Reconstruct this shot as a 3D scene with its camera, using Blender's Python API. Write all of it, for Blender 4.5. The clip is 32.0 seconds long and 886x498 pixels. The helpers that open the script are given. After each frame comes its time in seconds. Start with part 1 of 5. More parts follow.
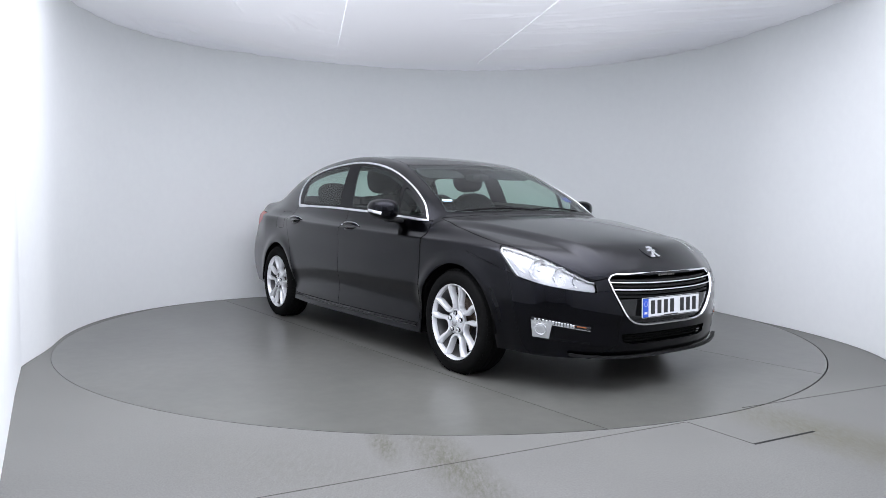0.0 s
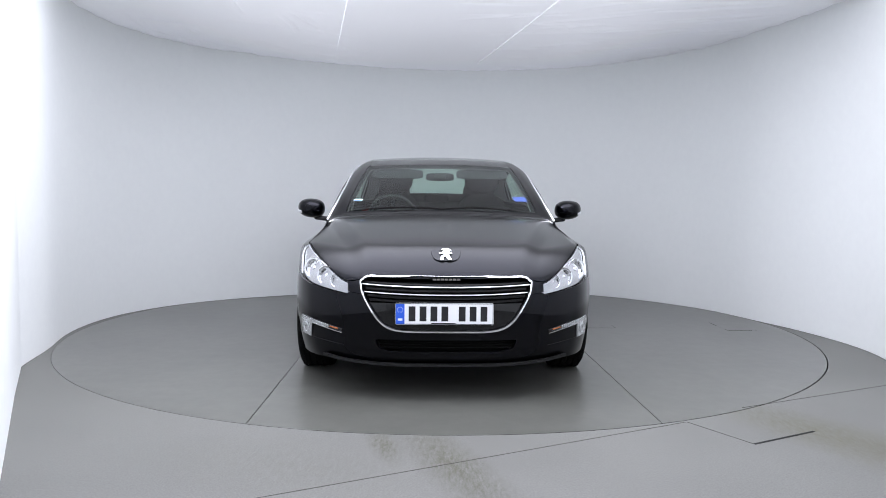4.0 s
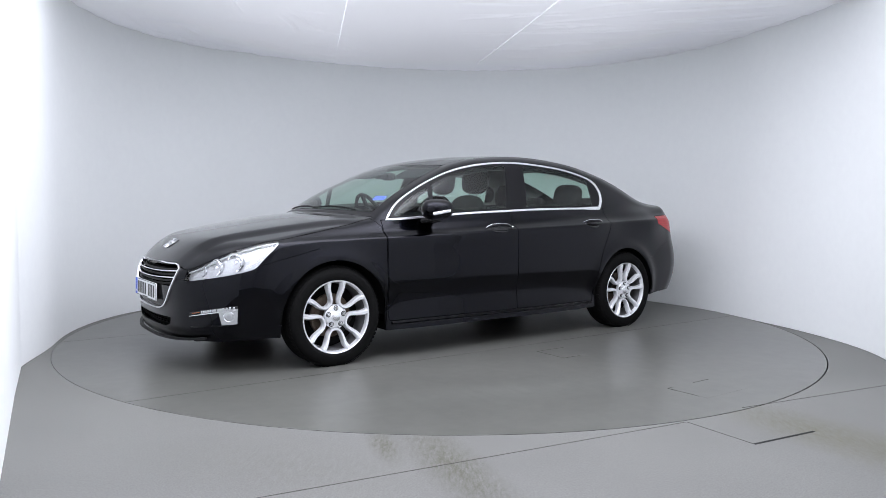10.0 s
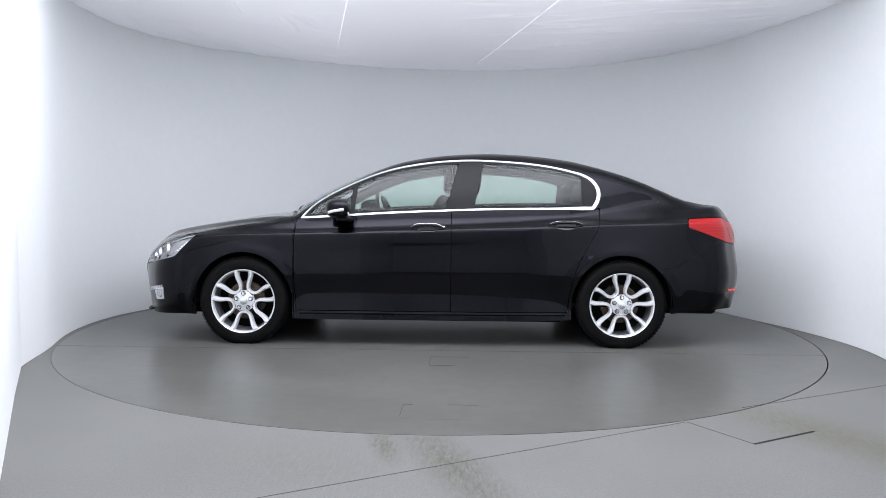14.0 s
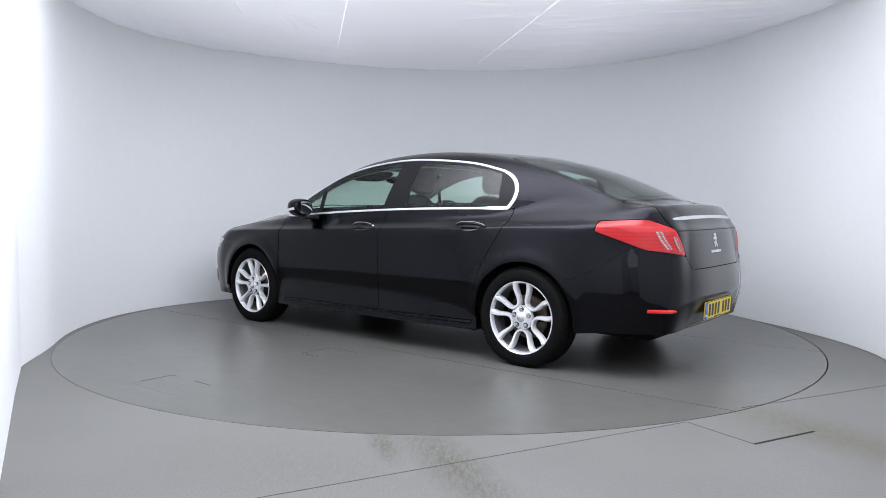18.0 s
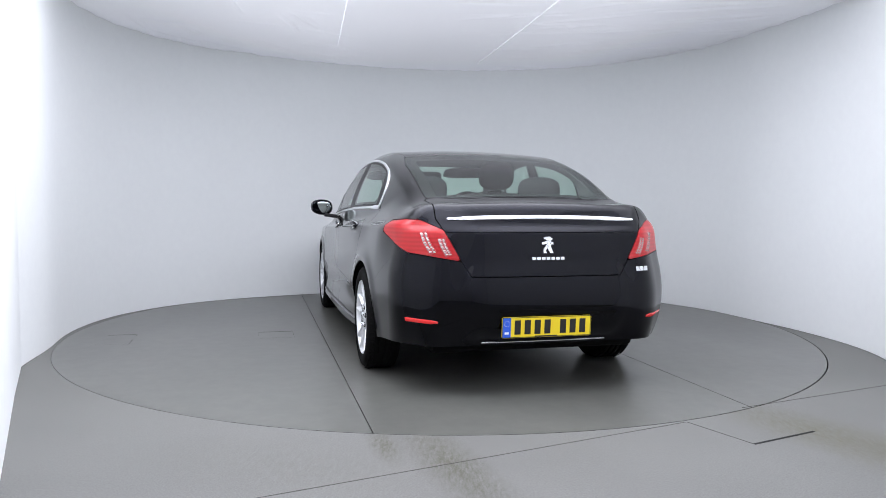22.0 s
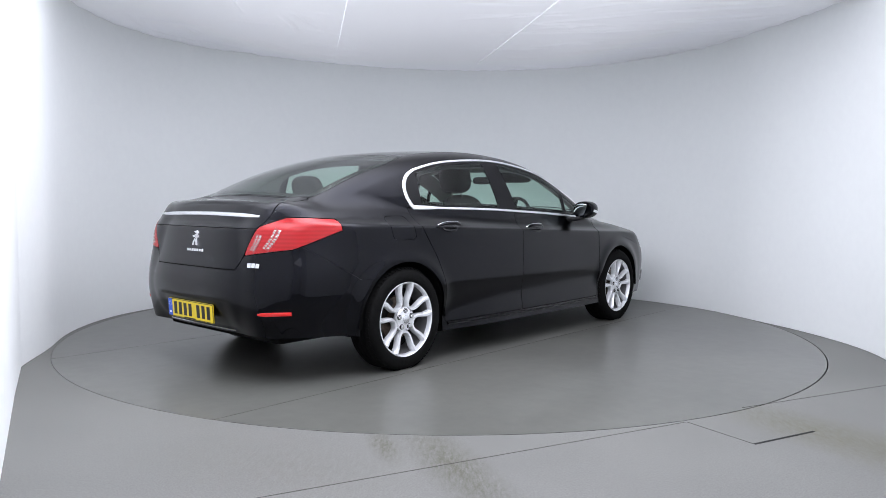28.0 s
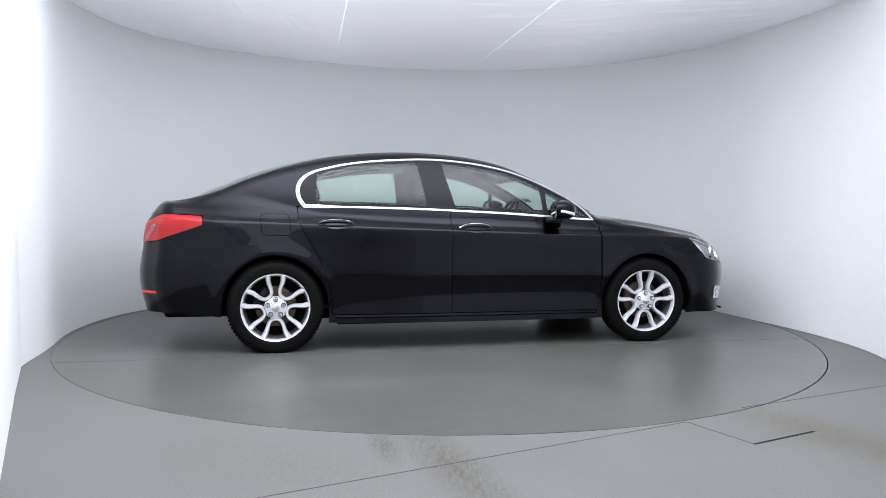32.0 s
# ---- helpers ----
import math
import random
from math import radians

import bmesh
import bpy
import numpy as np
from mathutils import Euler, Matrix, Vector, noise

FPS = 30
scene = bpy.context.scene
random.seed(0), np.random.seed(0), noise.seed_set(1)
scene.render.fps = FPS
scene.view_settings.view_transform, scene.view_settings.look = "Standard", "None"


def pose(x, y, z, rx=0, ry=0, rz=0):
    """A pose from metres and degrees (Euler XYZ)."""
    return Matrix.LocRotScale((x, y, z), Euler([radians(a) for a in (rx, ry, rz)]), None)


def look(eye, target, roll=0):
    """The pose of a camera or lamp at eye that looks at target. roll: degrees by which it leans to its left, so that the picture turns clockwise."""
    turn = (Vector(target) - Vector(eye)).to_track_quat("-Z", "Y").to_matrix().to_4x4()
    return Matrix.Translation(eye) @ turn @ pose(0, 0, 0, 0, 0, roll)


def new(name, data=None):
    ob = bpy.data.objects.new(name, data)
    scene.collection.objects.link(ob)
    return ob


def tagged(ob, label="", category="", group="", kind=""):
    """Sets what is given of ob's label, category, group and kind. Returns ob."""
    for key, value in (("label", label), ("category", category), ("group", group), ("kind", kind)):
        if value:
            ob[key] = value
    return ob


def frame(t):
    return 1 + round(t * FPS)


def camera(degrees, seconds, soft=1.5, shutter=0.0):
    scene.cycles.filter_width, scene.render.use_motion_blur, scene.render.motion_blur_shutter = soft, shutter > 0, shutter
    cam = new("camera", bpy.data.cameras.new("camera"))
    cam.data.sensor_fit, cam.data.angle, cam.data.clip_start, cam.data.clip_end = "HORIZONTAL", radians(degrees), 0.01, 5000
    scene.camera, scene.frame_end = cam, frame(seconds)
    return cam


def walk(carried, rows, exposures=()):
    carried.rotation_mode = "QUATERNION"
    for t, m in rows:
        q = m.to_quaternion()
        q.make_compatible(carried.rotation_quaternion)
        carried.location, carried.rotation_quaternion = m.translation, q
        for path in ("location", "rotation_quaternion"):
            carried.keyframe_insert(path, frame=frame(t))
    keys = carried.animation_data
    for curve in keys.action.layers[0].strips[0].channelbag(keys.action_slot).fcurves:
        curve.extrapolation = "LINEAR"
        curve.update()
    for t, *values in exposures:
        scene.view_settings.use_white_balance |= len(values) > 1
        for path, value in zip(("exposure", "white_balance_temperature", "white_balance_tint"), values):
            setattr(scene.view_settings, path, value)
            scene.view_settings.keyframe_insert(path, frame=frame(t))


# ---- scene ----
# camera: it stands still on its tripod, looking over the turntable
cam = camera(62.49, 32.0, 0.8)
EYE = Vector((0.0, -6.262, 1.0605))
VIEW = Vector((math.sin(radians(0.182)) * math.cos(radians(3.532)), math.cos(radians(0.182)) * math.cos(radians(3.532)), -math.sin(radians(3.532))))
STAND = look(EYE, EYE + VIEW, 0.488)
walk(cam, [(0.0, STAND), (32.0, STAND)], exposures=[(0.0, 0.08), (32.0, 0.08)])

# world: the windowless studio sits inside a dim hall
world = bpy.data.worlds.new("hall")
world.use_nodes = True
world.node_tree.nodes["Background"].inputs["Color"].default_value = (0.5, 0.52, 0.56, 1)
world.node_tree.nodes["Background"].inputs["Strength"].default_value = 0.05
scene.world = world

CEILING_GLOW = 0.42      # the backlit fabric
FILL_GLOW = 15.5          # gain added to the unseen near cloth to brighten walls and floor


# ---- materials ----
def material(name, color, rough=0.5, metal=0.0, coat=0.0, coat_rough=0.03, spec=0.5, trans=0.0, ior=1.45, emit=None, power=0.0):
    m = bpy.data.materials.new(name)
    m.use_nodes = True
    b = m.node_tree.nodes["Principled BSDF"]
    b.inputs["Base Color"].default_value = (*color, 1)
    b.inputs["Roughness"].default_value = rough
    b.inputs["Metallic"].default_value = metal
    b.inputs["Coat Weight"].default_value = coat
    b.inputs["Coat Roughness"].default_value = coat_rough
    b.inputs["Specular IOR Level"].default_value = spec
    b.inputs["Transmission Weight"].default_value = trans
    b.inputs["IOR"].default_value = ior
    if emit:
        b.inputs["Emission Color"].default_value = (*emit, 1)
        b.inputs["Emission Strength"].default_value = power
    return m


def node(m, kind, **values):
    n = m.node_tree.nodes.new(kind)
    for k, v in values.items():
        n.inputs[k.replace("_", " ")].default_value = v
    return n


def link(m, a, out, b, into):
    m.node_tree.links.new(a.outputs[out], b.inputs[into])


def grain(m, scale, low, high, bump=0.0, distance=0.01, rough=None, big=0.0, big_scale=0.6):
    """Mottle the colour between low and high at one scale, and more widely at a second; a fine relief."""
    b = m.node_tree.nodes["Principled BSDF"]
    co = node(m, "ShaderNodeTexCoord")
    n = node(m, "ShaderNodeTexNoise", Scale=scale, Detail=5.0, Roughness=0.65)
    link(m, co, "Object", n, "Vector")
    ramp = node(m, "ShaderNodeValToRGB")
    ramp.color_ramp.elements[0].position, ramp.color_ramp.elements[1].position = 0.3, 0.7
    ramp.color_ramp.elements[0].color, ramp.color_ramp.elements[1].color = (*low, 1), (*high, 1)
    link(m, n, "Fac", ramp, "Fac")
    last = ramp
    if big:
        n2 = node(m, "ShaderNodeTexNoise", Scale=big_scale, Detail=3.0, Roughness=0.5)
        link(m, co, "Object", n2, "Vector")
        mix = m.node_tree.nodes.new("ShaderNodeMix")
        mix.data_type, mix.blend_type = "RGBA", "MULTIPLY"
        tone = node(m, "ShaderNodeMapRange")
        tone.inputs["From Min"].default_value, tone.inputs["From Max"].default_value = 0.3, 0.7
        tone.inputs["To Min"].default_value, tone.inputs["To Max"].default_value = 1.0 - big, 1.0 + big
        link(m, n2, "Fac", tone, "Value")
        mix.inputs["Factor"].default_value = 1.0
        m.node_tree.links.new(ramp.outputs["Color"], mix.inputs[6])
        m.node_tree.links.new(tone.outputs["Result"], mix.inputs[7])
        m.node_tree.links.new(mix.outputs[2], b.inputs["Base Color"])
    else:
        link(m, ramp, "Color", b, "Base Color")
    if rough:
        r = node(m, "ShaderNodeMapRange")
        r.inputs["To Min"].default_value, r.inputs["To Max"].default_value = rough
        link(m, n, "Fac", r, "Value")
        link(m, r, "Result", b, "Roughness")
    if bump:
        bu = node(m, "ShaderNodeBump", Strength=bump, Distance=distance)
        link(m, n, "Fac", bu, "Height")
        link(m, bu, "Normal", b, "Normal")
    return m


PAINT = material("black_metallic_paint", (0.0032, 0.0034, 0.0062), 0.28, 1.0, 1.0, 0.02, 0.5)
PAINT.node_tree.nodes["Principled BSDF"].inputs["Coat IOR"].default_value = 1.26
BLACK_PLASTIC = material("black_plastic", (0.007, 0.007, 0.0075), 0.5, spec=0.3)
GLOSS_BLACK = material("gloss_black_plastic", (0.006, 0.006, 0.007), 0.08)
CHROME = material("chrome", (0.88, 0.89, 0.91), 0.06, 1.0)
SATIN = material("satin_chrome", (0.82, 0.83, 0.86), 0.22, 1.0)
ALLOY = material("silver_alloy_paint", (0.74, 0.75, 0.77), 0.30, 0.40, 0.6, 0.08)
BRIGHT_TRIM = material("bright_window_trim", (0.92, 0.93, 0.95), 0.30, 0.85)
PILLAR = material("black_pillar_film", (0.006, 0.006, 0.007), 0.35, spec=0.2)
LIGHT_GUIDE = material("white_light_guide", (0.46, 0.475, 0.495), 0.3, 0.2, 0.6, 0.05)
RUBBER = grain(material("tyre_rubber", (0.004, 0.004, 0.004), 0.75, spec=0.08), 60, (0.003, 0.003, 0.003), (0.006, 0.006, 0.006), 0.3, 0.002)
DARK = material("dark_void", (0.004, 0.004, 0.004), 0.9, spec=0.1)
RUSTY = grain(material("worn_brake_disc", (0.10, 0.075, 0.055), 0.55, 0.6), 30, (0.06, 0.040, 0.028), (0.15, 0.12, 0.095))
BARREL = material("grey_rim_barrel", (0.16, 0.16, 0.165), 0.45, 0.5)
STEEL = material("brake_steel", (0.20, 0.19, 0.18), 0.5, 0.9)
RED_LENS = material("red_lens", (0.55, 0.006, 0.012), 0.3, 0.0, 0.6, 0.03, 0.2)
CLEAR_LENS = material("clear_lens", (0.97, 0.98, 1), 0.0, 0.0, 1.0, 0.0, 0.0, trans=1.0, ior=1.01)
REFLECTOR = material("lamp_reflector", (0.36, 0.365, 0.38), 0.30, 0.7)
MIRROR = material("mirror_glass", (0.42, 0.46, 0.46), 0.02, 1.0)
GLASS = material("green_tinted_glass", (0.50, 0.72, 0.61), 0.0, 0.0, 1.0, 0.0, 0.0, trans=1.0, ior=1.01)
GLASS.node_tree.nodes["Principled BSDF"].inputs["Coat IOR"].default_value = 1.45
WHITE_PLATE = material("white_plate", (0.80, 0.81, 0.83), 0.3)
YELLOW_PLATE = material("yellow_plate", (0.80, 0.60, 0.02), 0.3)
BLUE_PLATE = material("blue_plate_band", (0.02, 0.10, 0.62), 0.3)
STICKER = material("blue_paper", (0.06, 0.08, 0.34), 0.5)
CLAW = material("faceted_clear_lamp", (0.46, 0.37, 0.36), 0.22, 0.6, 0.5, 0.05)
CLAW_BED = material("dark_red_lamp_bed", (0.30, 0.015, 0.02), 0.4)
AMBER = material("amber_lens", (0.35, 0.10, 0.03), 0.15, 0.0, 1.0, 0.02)
FOG = material("fog_glass", (0.62, 0.64, 0.66), 0.18, 0.7, 1.0, 0.02)
RED_GLOW = material("red_reflector", (0.75, 0.012, 0.012), 0.2, 0.0, 1.0, 0.02)
INK = material("plate_ink", (0.01, 0.01, 0.012), 0.4)
FABRIC = grain(material("dark_seat_cloth", (0.011, 0.011, 0.012), 0.9, spec=0.2), 8, (0.010, 0.010, 0.011), (0.018, 0.018, 0.019))
TRIM_GREY = grain(material("pale_grey_headlining", (0.32, 0.32, 0.31), 0.9), 6, (0.15, 0.155, 0.15), (0.19, 0.195, 0.19))
FLOOR = grain(material("grey_painted_concrete", (0.26, 0.26, 0.265), 0.5), 130, (0.092, 0.092, 0.087), (0.176, 0.175, 0.165), 0.35, 0.003, (0.42, 0.60), 0.05, 1.6)
def stain(m, at, turn, half_width, length, color, amount, scale):
    """A worn streak of its own shape over a floor: at its start, turned to its way, broken up by grain."""
    b = m.node_tree.nodes["Principled BSDF"]
    old = b.inputs["Base Color"].links[0].from_socket
    co = node(m, "ShaderNodeTexCoord")
    mp = m.node_tree.nodes.new("ShaderNodeMapping")
    mp.vector_type = "TEXTURE"
    mp.inputs["Location"].default_value = (*at, 0)
    mp.inputs["Rotation"].default_value = (0, 0, radians(turn))
    mp.inputs["Scale"].default_value = (half_width, length, 1)
    link(m, co, "Object", mp, "Vector")
    g = m.node_tree.nodes.new("ShaderNodeTexGradient")
    g.gradient_type = "SPHERICAL"
    link(m, mp, "Vector", g, "Vector")
    n = node(m, "ShaderNodeTexNoise", Scale=scale, Detail=6.0, Roughness=0.75)
    st = m.node_tree.nodes.new("ShaderNodeMapping")
    st.inputs["Scale"].default_value = (1, 0.25, 1)
    st.inputs["Rotation"].default_value = (0, 0, -radians(turn))
    link(m, co, "Object", st, "Vector")
    link(m, st, "Vector", n, "Vector")
    r = node(m, "ShaderNodeMapRange")
    r.inputs["From Min"].default_value, r.inputs["From Max"].default_value = 0.36, 0.70
    link(m, n, "Fac", r, "Value")
    mul = m.node_tree.nodes.new("ShaderNodeMath")
    mul.operation = "MULTIPLY"
    link(m, g, "Fac", mul, 0)
    link(m, r, "Result", mul, 1)
    mul2 = m.node_tree.nodes.new("ShaderNodeMath")
    mul2.operation, mul2.use_clamp = "MULTIPLY", True
    mul2.inputs[1].default_value = amount
    link(m, mul, "Value", mul2, 0)
    mix = m.node_tree.nodes.new("ShaderNodeMix")
    mix.data_type = "RGBA"
    m.node_tree.links.new(mul2.outputs[0], mix.inputs["Factor"])
    m.node_tree.links.new(old, mix.inputs[6])
    mix.inputs[7].default_value = (*color, 1)
    m.node_tree.links.new(mix.outputs[2], b.inputs["Base Color"])


for at, turn, w, l in (((0.06, -3.35), 20, 0.17, 0.75), ((-0.24, -3.12), 15, 0.08, 0.30), ((1.78, -2.85), 28, 0.28, 0.75), ((2.15, -3.4), 30, 0.40, 0.9), ((-0.6, -3.4), 70, 0.4, 0.8)):
    stain(FLOOR, at, turn, w, l, (0.062, 0.060, 0.040) if at[0] < 1.7 else (0.088, 0.084, 0.055), 1.7 if at[0] > -0.5 else 0.5, 60)



def ribs(m, scale, low, high):
    """Fine moulded lines inside a lamp lens, one above another."""
    b = m.node_tree.nodes["Principled BSDF"]
    co = node(m, "ShaderNodeTexCoord")
    w = node(m, "ShaderNodeTexWave", Scale=scale, Distortion=0.6)
    w.bands_direction = "Z"
    link(m, co, "Object", w, "Vector")
    ramp = node(m, "ShaderNodeValToRGB")
    ramp.color_ramp.elements[0].color, ramp.color_ramp.elements[1].color = (*low, 1), (*high, 1)
    link(m, w, "Fac", ramp, "Fac")
    link(m, ramp, "Color", b, "Base Color")


ribs(RED_LENS, 14.0, (0.31, 0.003, 0.005), (0.40, 0.005, 0.009))
DISC = grain(material("worn_grey_turntable_paint", (0.18, 0.185, 0.175), 0.3), 9, (0.090, 0.090, 0.082), (0.112, 0.112, 0.102), 0.0, 0.003, None, 0.12, 0.8)
for n in DISC.node_tree.nodes:
    if n.type == "TEX_NOISE":
        n.inputs["Detail"].default_value = 2.0
DISC.node_tree.nodes["Principled BSDF"].inputs["Roughness"].default_value = 0.30
DISC.node_tree.nodes["Principled BSDF"].inputs["Specular IOR Level"].default_value = 0.75
for at, turn, w, l, tone, amount in (((0.2, -0.2), 84, 0.55, 2.3, (0.058, 0.060, 0.054), 0.9), ((-1.1, 1.5), 100, 0.35, 1.3, (0.060, 0.062, 0.056), 0.8), ((1.3, -1.6), 62, 0.30, 1.1, (0.062, 0.064, 0.058), 0.8), ((-0.9, -1.9), 95, 0.22, 1.3, (0.135, 0.138, 0.128), 0.9),
                                     ((0.9, 2.0), 75, 0.25, 1.2, (0.135, 0.138, 0.128), 0.9), ((-2.1, 0.3), 20, 0.35, 1.0, (0.130, 0.133, 0.122), 0.8), ((2.2, 0.6), 160, 0.35, 0.9, (0.062, 0.064, 0.056), 0.8), ((1.9, -0.6), 50, 0.12, 0.9, (0.14, 0.142, 0.132), 1.0)):
    stain(DISC, at, turn, w, l, tone, amount, 7)
GAP = material("dirty_joint", (0.07, 0.068, 0.06), 0.9)
SLOT = material("open_slot", (0.006, 0.006, 0.006), 0.9)
WALL = grain(material("white_wall_paint", (0.80, 0.81, 0.83), 0.75), 14, (0.824, 0.842, 0.842), (0.844, 0.862, 0.860), 0.0, 0.004, None, 0.012, 0.5)
UNSEEN_WALL = grain(material("pale_unseen_wall_paint", (0.78, 0.79, 0.80), 0.8), 5, (0.76, 0.77, 0.78), (0.80, 0.81, 0.82))
BADGE = material("bright_badge", (0.72, 0.73, 0.75), 0.25, 0.85)
CLOTH = material("white_stretched_fabric", (0.82, 0.83, 0.86), 0.8, emit=(0.895, 0.912, 1.015), power=CEILING_GLOW)


def backlight(m):
    """The glow fades towards the far wall. Added fill on the unseen near cloth fades towards the camera."""
    b = m.node_tree.nodes["Principled BSDF"]
    co = node(m, "ShaderNodeTexCoord")
    sep = m.node_tree.nodes.new("ShaderNodeSeparateXYZ")
    link(m, co, "Object", sep, "Vector")
    near = node(m, "ShaderNodeMapRange")
    near.interpolation_type = "SMOOTHSTEP"
    near.inputs["From Min"].default_value, near.inputs["From Max"].default_value = -1.9, -0.42
    near.inputs["To Min"].default_value, near.inputs["To Max"].default_value = FILL_GLOW, 1.0
    link(m, sep, "Y", near, "Value")
    r = node(m, "ShaderNodeMapRange")
    r.interpolation_type = "SMOOTHSTEP"
    r.inputs["From Min"].default_value, r.inputs["From Max"].default_value = -1.0, 2.8
    r.inputs["To Min"].default_value, r.inputs["To Max"].default_value = CEILING_GLOW * 1.1, CEILING_GLOW * 0.36
    link(m, sep, "Y", r, "Value")
    both_ways = m.node_tree.nodes.new("ShaderNodeMath")
    both_ways.operation = "MULTIPLY"
    link(m, r, "Result", both_ways, 0)
    link(m, near, "Result", both_ways, 1)
    # extra glow added over one side to brighten the left wall
    tilt = node(m, "ShaderNodeMapRange")
    tilt.inputs["From Min"].default_value, tilt.inputs["From Max"].default_value = -2.5, 2.5
    tilt.inputs["To Min"].default_value, tilt.inputs["To Max"].default_value = 1.12, 0.88
    link(m, sep, "X", tilt, "Value")
    level = m.node_tree.nodes.new("ShaderNodeMath")
    level.operation = "MULTIPLY"
    link(m, both_ways, "Value", level, 0)
    link(m, tilt, "Result", level, 1)
    away = node(m, "ShaderNodeMapRange")
    away.interpolation_type = "SMOOTHSTEP"
    away.inputs["From Min"].default_value, away.inputs["From Max"].default_value = -4.0, -2.2
    away.inputs["To Min"].default_value, away.inputs["To Max"].default_value = 0.28, 1.0
    link(m, sep, "Y", away, "Value")
    last = m.node_tree.nodes.new("ShaderNodeMath")
    last.operation = "MULTIPLY"
    link(m, level, "Value", last, 0)
    link(m, away, "Result", last, 1)
    aside = m.node_tree.nodes.new("ShaderNodeMath")
    aside.operation = "ABSOLUTE"
    link(m, sep, "X", aside, 0)
    narrow = node(m, "ShaderNodeMapRange")
    narrow.interpolation_type = "SMOOTHSTEP"
    narrow.inputs["From Min"].default_value, narrow.inputs["From Max"].default_value = 1.0, 2.7
    narrow.inputs["To Min"].default_value, narrow.inputs["To Max"].default_value = 1.0, 0.34
    link(m, aside, "Value", narrow, "Value")
    full = m.node_tree.nodes.new("ShaderNodeMath")
    full.operation = "MULTIPLY"
    link(m, last, "Value", full, 0)
    link(m, narrow, "Result", full, 1)
    link(m, full, "Value", b, "Emission Strength")


backlight(CLOTH)
NEAR_CLOTH = CLOTH.copy()
CLOTH.cycles.emission_sampling = "NONE"


# ---- helpers for things ----
def mesh_of(name, verts, faces, mat, smooth=False):
    me = bpy.data.meshes.new(name)
    me.from_pydata([tuple(v) for v in verts], [], [tuple(f) for f in faces])
    if mat:
        me.materials.append(mat)
    if smooth:
        me.polygons.foreach_set("use_smooth", [True] * len(me.polygons))
    return me


def part(name, data, mat, parent, label="", smooth=True, angle=35):
    """Link a bmesh or a mesh as one mesh object under its thing or part."""
    if isinstance(data, bmesh.types.BMesh):
        me = bpy.data.meshes.new(name)
        bmesh.ops.recalc_face_normals(data, faces=data.faces)
        if smooth:
            for f in data.faces:
                f.smooth = True
            for e in data.edges:
                if len(e.link_faces) == 2 and e.calc_face_angle(0) > radians(angle):
                    e.smooth = False
        data.to_mesh(me)
        data.free()
    else:
        me = data
    if mat and not me.materials:
        me.materials.append(mat)
    ob = new(name, me)
    if parent:
        ob.parent = parent
    if label:
        tagged(ob, label)
    return ob


def box(bm, x0, x1, y0, y1, z0, z1, bevel=0.0, segments=2):
    m = Matrix.Translation(((x0 + x1) / 2, (y0 + y1) / 2, (z0 + z1) / 2)) @ Matrix.Diagonal((x1 - x0, y1 - y0, z1 - z0, 1))
    made = bmesh.ops.create_cube(bm, size=1, matrix=m)["verts"]
    if bevel:
        edges = list({e for v in made for e in v.link_edges})
        bmesh.ops.bevel(bm, geom=edges, offset=bevel, segments=segments, affect="EDGES", profile=0.5)
    return bm


def lathe(bm, profile, steps=64, axis="y", start=0.0, stop=360.0):
    """Turn a profile of (radius, along) about an axis."""
    full = abs(stop - start) >= 359.9
    rings = []
    for i in range(steps if full else steps + 1):
        a = radians(start + (stop - start) * i / steps)
        ring = []
        for r, d in profile:
            p = (r * math.cos(a), d, r * math.sin(a)) if axis == "y" else (r * math.cos(a), r * math.sin(a), d)
            ring.append(bm.verts.new(p))
        rings.append(ring)
    for i in range(len(rings) - (0 if full else 1)):
        a, b = rings[i], rings[(i + 1) % len(rings)]
        for j in range(len(profile) - 1):
            bm.faces.new((a[j], a[j + 1], b[j + 1], b[j]))
    return bm


def natural(*keys):
    """A natural cubic spline through (at, value) keys; straight beyond its ends."""
    x, y = np.array(sorted(keys), float).T
    n = len(x)
    h = np.diff(x)
    a, r = np.eye(n), np.zeros(n)
    for i in range(1, n - 1):
        a[i, i - 1:i + 2] = h[i - 1], 2 * (h[i - 1] + h[i]), h[i]
        r[i] = 6 * ((y[i + 1] - y[i]) / h[i] - (y[i] - y[i - 1]) / h[i - 1])
    m = np.linalg.solve(a, r)

    def at(q):
        q = np.asarray(q, float)
        c = np.clip(q, x[0], x[-1])
        i = np.clip(np.searchsorted(x, c) - 1, 0, n - 2)
        u, v, w = x[i + 1] - c, c - x[i], h[i]
        s = (m[i] * u ** 3 + m[i + 1] * v ** 3) / (6 * w) + (y[i] / w - m[i] * w / 6) * u + (y[i + 1] / w - m[i + 1] * w / 6) * v
        d0 = (y[1] - y[0]) / h[0] - h[0] * m[1] / 6
        d1 = (y[-1] - y[-2]) / h[-1] + h[-1] * m[-2] / 6
        return s + np.where(q < x[0], (q - x[0]) * d0, 0) + np.where(q > x[-1], (q - x[-1]) * d1, 0)
    return at


def linear(*keys):
    x, y = np.array(sorted(keys), float).T
    return lambda q: np.interp(q, x, y)


